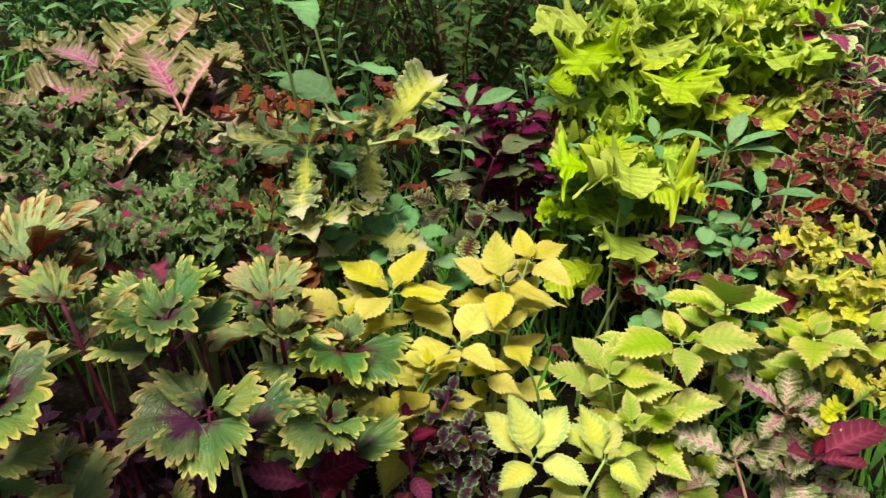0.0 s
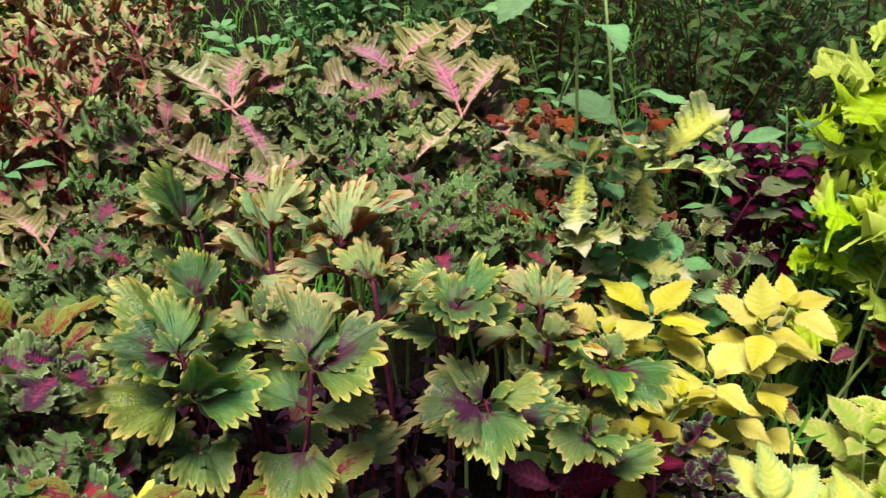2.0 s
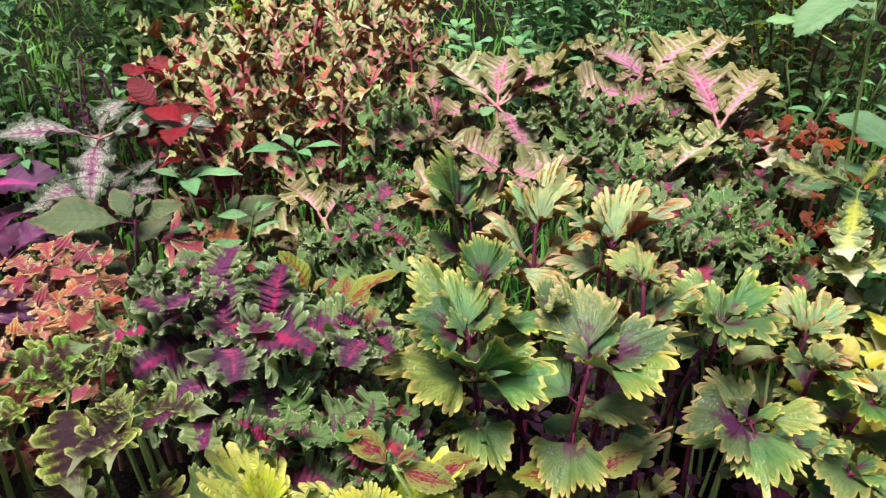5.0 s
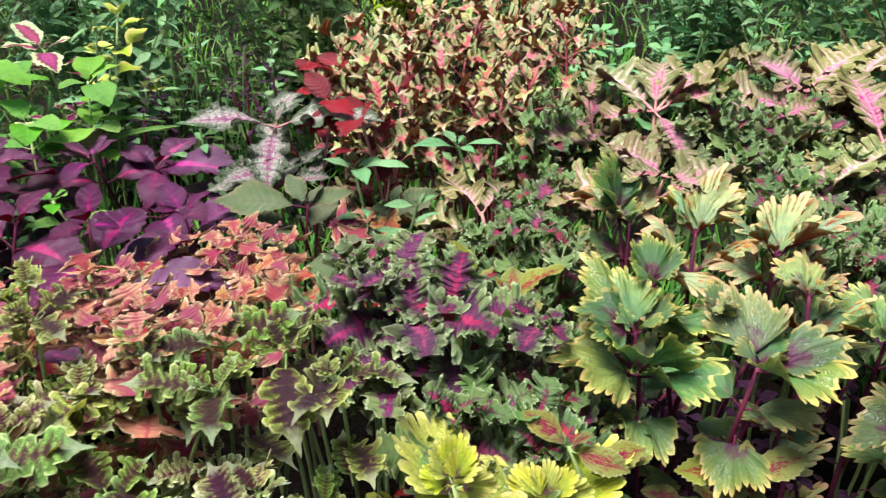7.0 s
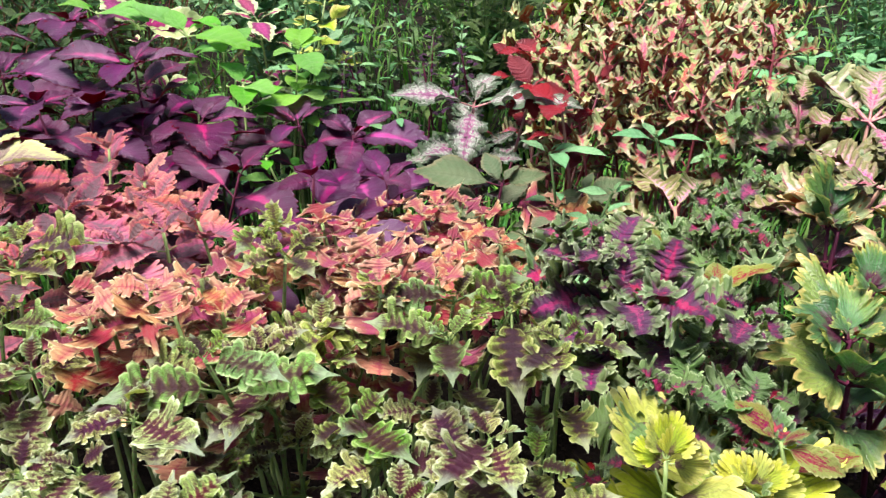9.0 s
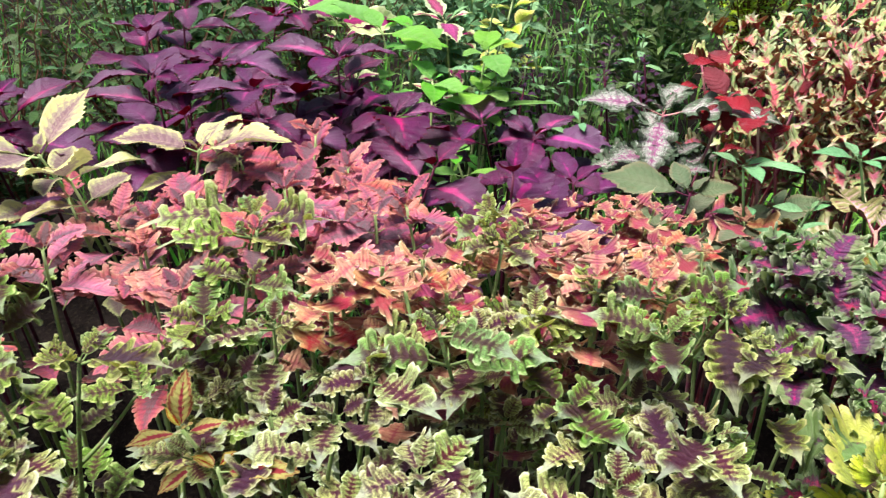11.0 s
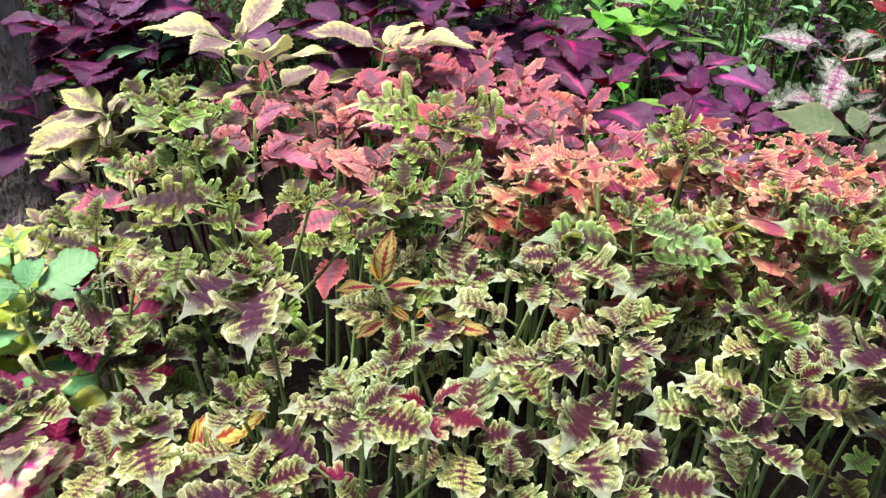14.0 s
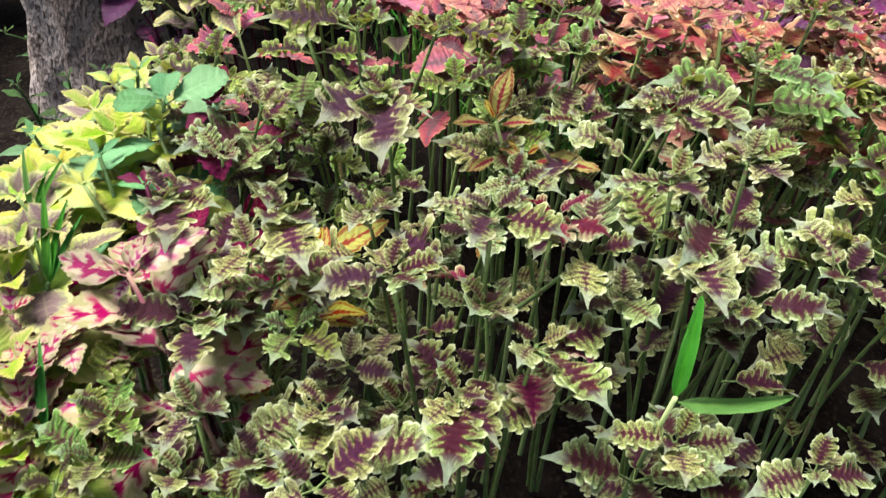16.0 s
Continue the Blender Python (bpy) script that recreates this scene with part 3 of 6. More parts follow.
kind("curly_big", "curly_big", "stalk_green", 0.095, "coleus with frilled green leaves, purple hearts and magenta midribs", 0.030, 3, 8, variants=6, young=0.7, fill=5, deep=0.16, name="frilled_coleus", grow=0.9, stout=0.004, w=0.33, a=0.45, b=0.5, teeth=11, cuts=2, depth=0.42, style="crisp", fold=0.2, droop=0.75, ruffle=0.2, puff=0.26, curl=0.2, inset=2.2, stalk=0.16, cols=3, tip=0.9, slant=0.35, wavy=14, bulge=0.7)
kind("pinkstar", "pinkstar", "stalk_pink", 0.165, "coleus with long pointed pink, cream and olive leaves", 0.05, 3, 2, variants=5, young=0.0, fill=3, deep=0.2, name="pink_star_coleus", grow=1.1, stout=0.006, w=0.28, a=0.55, b=0.95, teeth=10, cuts=2, depth=0.42, style="crisp", fold=0.32, droop=0.5, ruffle=0.12, puff=0.13, curl=0.08, stalk=0.14, cols=2, tip=0.86, slant=0.5, thick=0.026, wavy=12, bulge=0.4, inset=3.0, under="under_pink")
kind("creamstar", "creamstar", "stalk_green", 0.15, "tall coleus with pointed cream and green toothed leaves", 0.05, 4, 8, variants=5, name="cream_star_coleus", w=0.23, a=0.6, b=0.95, teeth=8, cuts=2, depth=0.45, style="crisp", fold=0.3, droop=0.35, ruffle=0.12, puff=0.08, curl=0.05, cols=3, tip=0.82, slant=0.7, thick=0.022, bulge=0.3, inset=3.0)
kind("rust", "rust", "stalk_brown", 0.085, "coleus with rusty red oak-shaped leaves", 0.035, 4, 14, fill=5, variants=5, name="rusty_coleus", w=0.26, a=0.6, b=0.8, teeth=6, depth=0.5, style="crisp", fold=0.3, droop=0.4, ruffle=0.12, puff=0.1, curl=0.1, cols=2, tip=0.86, slant=0.5, inset=2.5)
kind("plum", "plum", "stalk_purple", 0.07, "bushy coleus with deep magenta-purple leaves", 0.028, 4, 15, fill=6, w=0.295, a=0.72, b=0.8, teeth=6, depth=0.10, fold=0.3, droop=0.8)
kind("basil", "basil", "stalk_purple", 0.035, "dark purple basil with small crowded leaves, some added to darken gaps", 0.022, 5, 15, fill=8, name="purple_basil", w=0.213, a=0.82, b=0.7, teeth=5, depth=0.10, fold=0.3, droop=0.8)
kind("darkred", "darkred", "stalk_green", 0.085, "coleus with dark red leaves and green toothed edges", 0.038, 5, 8, fill=5, deep=0.30, name="dark_red_coleus", variants=5, w=0.262, a=0.72, b=0.95, teeth=6, depth=0.32, style="crisp", cols=2, tip=0.88, puff=0.08, ruffle=0.1, slant=0.4, fold=0.25, droop=0.5)
kind("magenta", "magenta", "stalk_green", 0.09, "coleus with magenta leaves and pale green edges", 0.05, 4, 10, w=0.246, a=0.77, b=0.95, teeth=7, depth=0.09, fold=0.25, droop=0.5)
kind("coral", "coral", "stalk_red", 0.118, "coleus with twisted coral, cream and green leaves", 0.028, 4, 10, variants=6, young=0.8, fill=5, deep=0.24, w=0.19, a=0.6, b=0.8, teeth=6, cuts=1, depth=0.6, style="crisp", fold=0.4, droop=0.8, ruffle=0.16, puff=0.10, curl=0.1, stalk=0.22, cols=2, tip=0.66, slant=1.0, thick=0.024, wavy=9, bulge=0.1, under="under_coral")
kind("red", "red", "stalk_pink", 0.07, "coleus with plain brick red leaves", 0.05, 2, 10, grow=0.85, w=0.25, a=0.72, b=0.95, teeth=9, depth=0.1, fold=0.25, droop=0.6)
kind("purple", "purple", "stalk_purple", 0.165, "coleus with large deep purple velvety leaves", 0.055, 3, 0, fill=3, deep=0.25, variants=4, w=0.27, a=0.72, b=1.0, teeth=11, depth=0.07, cols=2, fold=0.22, droop=0.65, ruffle=0.035, under="under_crimson")
kind("orange", "orange", "stalk_green", 0.040, "low coleus with small lobed orange and coral leaves", 0.018, 4, 4, grow=0.85, variants=6, young=0.75, fill=7, deep=0.16, w=0.36, a=0.75, b=0.35, teeth=7, cuts=1, depth=0.3, style="crisp", fold=0.15, droop=0.5, ruffle=0.1, puff=0.08, curl=0.06, stalk=0.12, cols=2, tip=0.96, slant=0.12, wavy=9, bulge=0.6, inset=2.2)
kind("rose", "rose", "stalk_green", 0.115, "coleus with rose pink scalloped leaves and dusky centres", 0.036, 3, 8, variants=6, fill=3, deep=0.2, w=0.23, a=0.6, b=0.95, teeth=11, cuts=1, depth=0.28, style="crisp", fold=0.3, droop=0.6, ruffle=0.06, puff=0.06, curl=0.05, stalk=0.14, cols=2, tip=0.88, slant=0.4, wavy=8, bulge=0.4, inset=2.0)
LOBED = dict(w=0.25, a=0.5, b=0.66, teeth=7, depth=0.68, style="crisp", fold=0.25, droop=0.65, ruffle=0.15, puff=0.14, curl=0.16, stalk=0.17, tip=0.69, cols=3, thick=0.022, wavy=8, slant=0.4, bulge=0.6, inset=1.9)
kind("lobed", "lobed", "stalk_lobed", 0.098, "coleus with purple lobed leaves and cream-green scalloped edges", 0.05, 2, 0, variants=6, fill=4, deep=0.45, name="purple_lobed_coleus", **LOBED, stout=0.0042, branches=1, grow=1.15)
kind("lobed_green", "lobed_green", "stalk_lobed", 0.098, "coleus with green lobed leaves veined in purple", 0.05, 2, 0, variants=6, fill=3, deep=0.45, name="green_lobed_coleus", **LOBED, stout=0.0042, branches=1, grow=1.15)
kind("lobed_red", "lobed_red", "stalk_lobed", 0.098, "coleus with wine red lobed leaves and cream edges", 0.05, 2, 0, variants=6, fill=4, deep=0.40, name="red_lobed_coleus", **LOBED, stout=0.0042, branches=1, grow=1.15)
kind("silver", "silver", "stalk_pink", 0.13, "coleus with silvery white and dark splashed leaves", 0.05, 3, 4, grow=1.25, name="silvery_coleus", w=0.25, a=0.6, b=0.95, teeth=8, cuts=2, depth=0.3, style="crisp", fold=0.25, droop=0.6, ruffle=0.1, puff=0.1, curl=0.1, tip=0.85, slant=0.5, cols=3)
kind("grey_green", "grey_green", "stalk_purple", 0.11, "coleus with dull grey-green mottled leaves", 0.05, 3, 4, w=0.230, a=0.77, b=1.0, teeth=10, depth=0.05, fold=0.2, droop=0.5)
kind("arrow", "arrow", "stalk_green", 0.115, "coleus with pale cream-yellow pointed leaves and purple centres", 0.05, 3, 6, fill=4, name="cream_coleus", w=0.265, a=0.72, b=1.2, teeth=15, depth=0.08, fold=0.3, droop=0.35)
kind("splotch", "splotch", "stalk_green", 0.08, "coleus with olive leaves blotched in crimson", 0.045, 4, 12, name="blotched_coleus", w=0.246, a=0.77, b=0.9, teeth=9, depth=0.09, fold=0.3, droop=0.4)
kind("stripe", "stripe", "stalk_green", 0.075, "coleus with yellow leaves striped and edged in red", 0.05, 3, 25, fill=2, name="striped_coleus", w=0.197, a=0.82, b=0.95, teeth=9, depth=0.09, fold=0.2, droop=0.3)
kind("candy", "candy", "stalk_pink", 0.095, "coleus with cream leaves streaked in magenta", 0.045, 4, 8, name="streaked_coleus", w=0.250, a=0.72, b=1.05, teeth=11, depth=0.09, fold=0.3, droop=0.5)
kind("streak", "streak", "stalk_pink", 0.10, "coleus with green leaves streaked in cream and magenta", 0.045, 4, 8, variants=5, name="green_streaked_coleus", w=0.25, a=0.6, b=0.9, teeth=9, cuts=2, depth=0.3, style="crisp", fold=0.3, droop=0.5, ruffle=0.1, puff=0.08, curl=0.05, cols=2, tip=0.88, slant=0.5)
kind("maroon", "maroon", "stalk_purple", 0.09, "coleus with maroon leaves and yellow midribs", 0.045, 3, 6, w=0.254, a=0.72, b=0.9, teeth=8, depth=0.10, fold=0.3, droop=0.6)
kind("small_dark", "small_dark", "stalk_purple", 0.035, "upright coleus with small dark crinkled leaves", 0.018, 8, 22, young=0.8, fill=14, name="dwarf_coleus", w=0.295, a=0.67, b=0.5, teeth=4, depth=0.36, style="round", fold=0.3, droop=0.7, ruffle=0.1)
kind("blade_grass", "grass", "stalk_dark", 0.16, "green grass tuft with long narrow blades", 0.03, 1, 40, fill=0, young=0, name="grass_tuft", w=0.045, a=0.25, b=0.7, teeth=9, style="smooth", depth=0, fold=0.5, droop=0.5, ruffle=0, stalk=0.02)
kind("broad_grass", "grass", "stalk_green", 0.16, "broad bright green grass leaves among the coleus", 0.03, 1, 30, fill=0, young=0, name="broad_grass", w=0.075, a=0.3, b=0.55, teeth=10, style="smooth", depth=0, fold=0.35, droop=0.35, ruffle=0.01, stalk=0.02)

# ---- plants ----


def stem_mesh(points, r0, r1, sides=6):
    """A tapered tube through points."""
    verts, faces = [], []
    n = len(points)
    for i, p in enumerate(points):
        d = (Vector(points[min(i + 1, n - 1)]) - Vector(points[max(i - 1, 0)])).normalized()
        q = d.to_track_quat("Z", "Y")
        r = r0 + (r1 - r0) * i / (n - 1)
        for k in range(sides):
            ang = 2 * math.pi * k / sides
            verts.append(Vector(p) + q @ Vector((r * math.cos(ang), r * math.sin(ang), 0)))
    for i in range(n - 1):
        for k in range(sides):
            a, b = i * sides + k, i * sides + (k + 1) % sides
            faces.append((a, b, b + sides, a + sides))
    faces.append(tuple((n - 1) * sides + k for k in range(sides)))
    me = bpy.data.meshes.new("stem")
    me.from_pydata([tuple(v) for v in verts], [], faces)
    for p in me.polygons:
        p.use_smooth = True
    return me


def leaf_pose(at, azimuth, rise, length, roll=0.0):
    """A leaf's pose at a node: it points to the azimuth (degrees, 0 = +X), rise degrees up."""
    a, e = radians(azimuth), radians(rise)
    y = Vector((math.cos(a) * math.cos(e), math.sin(a) * math.cos(e), math.sin(e)))
    x = y.cross(Vector((0, 0, 1))).normalized()
    z = x.cross(y)
    m = Matrix((x, y, z)).transposed().to_4x4() @ pose(0, 0, 0, 0, roll, 0)
    return Matrix.Translation(at) @ m @ Matrix.Diagonal((length, length, length, 1))


def plant(key, x, y, z, leaves=(), size=1.0, pairs=None, turn=None, lean=None):
    """A plant whose top stands at (x, y, z): a stem from the soil and leaf pairs crosswise down it.
    leaves: the top leaves, as (azimuth, rise, length, roll)."""
    k = KINDS[key]
    rng = random.Random(hash_of(key) + int(x * 7919) + int(y * 104729))
    root = tagged(new(k["name"]), k["label"], "plant", k["label"])
    foot = Vector((x + rng.uniform(-0.1, 0.1), y + rng.uniform(-0.1, 0.1), 0.0))
    if k["branches"]:
        foot = Vector((round(x / 0.22) * 0.22 - 0.07 + rng.uniform(-0.02, 0.02), round(y / 0.22) * 0.22 + rng.uniform(-0.02, 0.02), 0.0))
    if lean:
        foot = Vector((x + lean[0], y + lean[1], 0.0))
    root.matrix_basis = Matrix.Translation(foot)
    top = Vector((x, y, z)) - foot
    bow = Vector((rng.uniform(-0.02, 0.02), rng.uniform(-0.02, 0.02), 0))
    along = lambda t: Vector((top.x * t * t, top.y * t * t, top.z * t)) + bow * math.sin(math.pi * t)
    me = stem_mesh([along(i / 9) for i in range(10)], k["stout"], k["stout"] * 0.45)
    me.materials.append(M[k["stalk"]])
    stem = new("stem", me)
    stem.parent = root
    base = k["size"] * size
    heading = rng.uniform(0, 180) if turn is None else turn

    def leaf(at, az, rise, length, roll=0.0, holder=None):
        ob = new("leaf", rng.choice(k["meshes"]))
        ob.parent = holder or root
        ob.matrix_basis = leaf_pose(at, az, rise, length, roll + rng.uniform(-12, 12))

    for az, rise, length, roll in leaves:
        leaf(top - Vector((0, 0, 0.004)), az, rise + k["arch"], length * k["grow"], roll)
    n = pairs or k["pairs"]
    depth = 0.0 if not leaves else k["spacing"]
    if leaves:
        heading = leaves[0][0] + 45
        for s in (0, 180) if k["young"] else ():
            leaf(top, heading + s + rng.uniform(-15, 15), 50, base * 0.38)
    for i in range(0 if not leaves else 1, n):
        size_i = base * (k["young"] if i == 0 else min(1.0, 0.85 + 0.12 * i)) * rng.uniform(0.85, 1.12)
        rise = k["rise"] + k["arch"] + (22 if i == 0 else 4 - 6 * i) + rng.uniform(-8, 8)
        t = max(0.2, 1 - depth / top.z)
        for s in (0, 180):
            leaf(along(t), heading + s + rng.uniform(-18, 18), rise + rng.uniform(-8, 8), size_i * rng.uniform(0.9, 1.08))
        if i == 0:
            for s in (90, 270):
                leaf(along(t), heading + s + rng.uniform(-18, 18), k["rise"] + 45, base * 0.35)
        heading += 90 + rng.uniform(-12, 12)
        depth += k["spacing"] * (0.75 + 0.2 * i)
    # side shoots that rise from lower nodes to the height of the top
    for i in range(k["branches"]):
        if rng.random() < 0.5:
            continue
        t = max(0.3, 1 - rng.uniform(0.09, 0.17) / top.z)
        a = radians(heading + 180 * i + rng.uniform(-40, 40))
        start, out, up = along(t), rng.uniform(0.05, 0.085), rng.uniform(0.05, 0.10)
        way = [start + Vector((math.cos(a) * out * q, math.sin(a) * out * q, up * q ** 1.25)) for q in (0, 0.33, 0.66, 1)]
        me = stem_mesh(way, k["stout"] * 0.65, k["stout"] * 0.4, 5)
        me.materials.append(M[k["stalk"]])
        branch = new("branch", me)
        branch.parent = root
        spin = rng.uniform(0, 180)
        for q in range(4):
            leaf(way[-1], spin + 90 * q + rng.uniform(-15, 15), k["arch"] + (6 if q % 2 else 22) + rng.uniform(-8, 8), base * (0.85 if q % 2 else 0.55) * rng.uniform(0.85, 1.1), 0.0, branch)
    STOOD.append((key, foot, top, bow, base))
    return root


STOOD = []


def understorey():
    """The lower leaves under the tops, too many to count: one joined mesh for each sort of plant."""
    rng = random.Random(11)
    packs = {}
    for key, foot, top, bow, base in STOOD:
        k = KINDS[key]
        for i in range(k["fill"]):
            t = 1 - min(0.8, rng.uniform(0.04, k["deep"]) / top.z)
            at = foot + Vector((top.x * t * t, top.y * t * t, top.z * t)) + bow * math.sin(math.pi * t)
            az = rng.uniform(0, 360)
            r = rng.uniform(0, 0.05)
            at = at + Vector((r * math.cos(radians(az)), r * math.sin(radians(az)), 0))
            m = leaf_pose(at, az, rng.uniform(-5, 30) + k["arch"] * 0.6, base * rng.uniform(0.65, 1.0), rng.uniform(-20, 20))
            packs.setdefault(key, []).append((rng.choice(k["meshes"]), m))
    for key, pack in packs.items():
        cos, loops, starts, uvs, mats = [], [], [], [], []
        base_v = base_l = 0
        cache = {}
        for src, m in pack:
            if src.name not in cache:
                v = np.empty(len(src.vertices) * 3)
                src.vertices.foreach_get("co", v)
                lp = np.empty(len(src.loops), dtype=np.int32)
                src.loops.foreach_get("vertex_index", lp)
                u = np.empty(len(src.loops) * 2)
                src.uv_layers[0].data.foreach_get("uv", u)
                mi = np.empty(len(src.polygons), dtype=np.int32)
                src.polygons.foreach_get("material_index", mi)
                cache[src.name] = (np.c_[v.reshape(-1, 3), np.ones(len(src.vertices))], lp, u, mi)
            v, lp, u, mi = cache[src.name]
            cos.append((v @ np.array(m).T)[:, :3])
            loops.append(lp + base_v)
            starts.append(np.arange(len(mi)) * 4 + base_l)
            uvs.append(u)
            mats.append(mi)
            base_v += len(v)
            base_l += len(lp)
        me = bpy.data.meshes.new("foliage")
        me.vertices.add(base_v)
        me.loops.add(base_l)
        me.polygons.add(sum(len(x) for x in mats))
        me.vertices.foreach_set("co", np.concatenate(cos).ravel())
        me.loops.foreach_set("vertex_index", np.concatenate(loops))
        me.polygons.foreach_set("loop_start", np.concatenate(starts))
        me.polygons.foreach_set("material_index", np.concatenate(mats))
        me.polygons.foreach_set("use_smooth", np.ones(len(me.polygons), dtype=bool))
        me.uv_layers.new(name="UVMap").data.foreach_set("uv", np.concatenate(uvs))
        for mat in pack[0][0].materials:
            me.materials.append(mat)
        me.update(calc_edges=True)
        tagged(new("lower_foliage", me), "lower leaves of " + KINDS[key]["label"], "foliage", kind="stuff")


# ---- ground ----
def ground_sheet():
    bm = bmesh.new()
    xs = [-120, -40, -12] + [-6 + 0.25 * i for i in range(49)] + [12, 40, 120]
    vs = [[bm.verts.new((x, y, 0.02 * noise.noise((x * 2, y * 2, 0)) - 0.02)) for x in xs] for y in xs]
    for j in range(len(xs) - 1):
        for i in range(len(xs) - 1):
            bm.faces.new((vs[j][i], vs[j][i + 1], vs[j + 1][i + 1], vs[j + 1][i])).smooth = True
    me = bpy.data.meshes.new("ground")
    bm.to_mesh(me)
    bm.free()
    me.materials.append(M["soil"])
    tagged(new("ground", me), "damp garden soil, blackened to imitate the shade under the plants", "ground", kind="structure")


ground_sheet()

# yellow coleus and its neighbours at the front
plant("yellow", -0.075, 0.925, 0.526, [(147, 10, 0.102, 0), (55, 25, 0.091, 0), (-6, 0, 0.084, 0), (-120, 0, 0.092, 0)], pairs=2)
plant("yellow", -0.019, 0.844, 0.440)
plant("yellow", 0.100, 0.940, 0.445)
plant("yellow", -0.120, 0.880, 0.480)
plant("yellow", 0.091, 0.980, 0.501, [(156, 10, 0.091, 0), (104, 30, 0.094, 0), (-30, 0, 0.075, 0), (-102, -20, 0.079, 0)], pairs=2)
plant("yellow", 0.138, 1.062, 0.488, [(30, 10, 0.076, 0), (-50, 0, 0.094, 0), (110, 25, 0.068, 0)], pairs=2)
plant("yellow", 0.023, 0.901, 0.450, [(139, 10, 0.105, 0), (62, 12, 0.098, 0), (-45, -5, 0.076, 0), (-155, 0, 0.094, 0), (-116, -10, 0.065, 0)], pairs=2)
plant("yellow", -0.140, 0.899, 0.499, [(159, 12, 0.085, -21), (61, 24, 0.048, 10), (-60, -15, 0.047, 11)])
plant("yellow", -0.019, 0.844, 0.453)

# green fringed coleus
plant("fringe", -0.556, 0.497, 0.684, [(147, 22, 0.112, 0), (-127, 22, 0.094, 0), (48, 22, 0.071, 0), (131, 22, 0.083, 0)], pairs=2)
plant("fringe", -0.540, 0.480, 0.645, [(-122, 16, 0.125, 0), (-29, 20, 0.125, 0), (-56, 45, 0.125, 0)], pairs=2)
plant("fringe", -0.427, 0.530, 0.672, [(131, 22, 0.110, 0), (13, 22, 0.116, 0), (-41, 20, 0.125, 0), (78, 22, 0.057, 0)], pairs=2)
plant("fringe", -0.262, 0.642, 0.568, [(149, 22, 0.078, 0), (-3, 22, 0.083, 0), (-116, 11, 0.125, 0), (-70, 2, 0.125, 0)], pairs=2)
plant("fringe", -0.564, 0.550, 0.716, [(128, 45, 0.067, 0), (67, 40, 0.066, 0)], pairs=2)
plant("fringe", -0.325, 0.725, 0.633, [(160, 22, 0.081, 0), (46, 22, 0.093, 0), (-91, 22, 0.124, 0), (-44, 22, 0.112, 0)], pairs=2)
plant("fringe_gold", -0.226, 0.835, 0.570, [(154, 16, 0.081, 0), (53, 16, 0.086, 0), (109, 16, 0.074, 0)], pairs=2)
plant("fringe_gold", -0.678, 0.748, 0.670, [(-156, 16, 0.105, 0), (85, 16, 0.076, 0), (144, 16, 0.078, 0)], pairs=2)
plant("fringe", -0.690, 0.740, 0.675, [(-163, 60, 0.110, 0), (166, 60, 0.092, 0)], pairs=2)
plant("fringe_gold", -0.587, 0.764, 0.674, [(158, 16, 0.084, 0), (72, 35, 0.105, 0), (69, 16, 0.099, 0), (110, 16, 0.071, 0)], pairs=2)
plant("fringe_gold", -0.473, 0.735, 0.696, [(-175, 16, 0.087, 0), (112, 16, 0.082, 0), (36, 16, 0.105, 0), (84, 16, 0.102, 0)], pairs=2)
plant("fringe_gold", -0.418, 0.696, 0.675, [(161, 16, 0.068, 0), (36, 16, 0.053, 0), (115, 16, 0.063, 0)], pairs=2)
plant("fringe", -0.208, 0.789, 0.557, [(-143, 28, 0.060, 0), (76, -2, 0.060, 0), (-42, 22, 0.076, 0)], pairs=2)
plant("fringe", -0.132, 0.810, 0.519, [(77, 11, 0.060, 0), (-45, 6, 0.125, 0), (-101, 18, 0.125, 0)], pairs=2)
plant("fringe", -0.141, 0.705, 0.486, [(142, 22, 0.062, 0), (-44, 22, 0.088, 0), (-92, 19, 0.125, 0)], pairs=2)
plant("fringe_gold", -0.393, 0.554, 0.571, [(-161, 16, 0.060, 0), (-11, 16, 0.053, 0), (117, -7, 0.050, 0)], pairs=2)
plant("fringe", -0.238, 0.975, 0.559, size=0.8)
plant("fringe", -0.489, 0.560, 0.697, size=0.8)
plant("fringe", -0.589, 0.436, 0.613, size=0.8)

# crimson blotched coleus
plant("splotch", -0.792, 0.525, 0.647, [(-177, 50, 0.071, 0), (-150, 25, 0.066, 0)], pairs=1)
plant("splotch", -0.720, 0.489, 0.673, [(112, 7, 0.060, 0), (47, 25, 0.082, 0)], pairs=1)
plant("splotch", -0.538, 0.307, 0.673, [(176, 18, 0.058, -17), (7, -7, 0.061, 19), (51, 11, 0.018, 21)])

# lemon fringed coleus
plant("lemon_fringe", -0.594, 0.195, 0.687, [(123, 59, 0.053, 1), (-160, 23, 0.037, -53), (37, 8, 0.042, 55), (89, 53, 0.043, 28)])
plant("lemon_fringe", -0.533, 0.257, 0.647, [(-175, 34, 0.050, -42), (46, 17, 0.050, 49), (116, 54, 0.043, 6)])

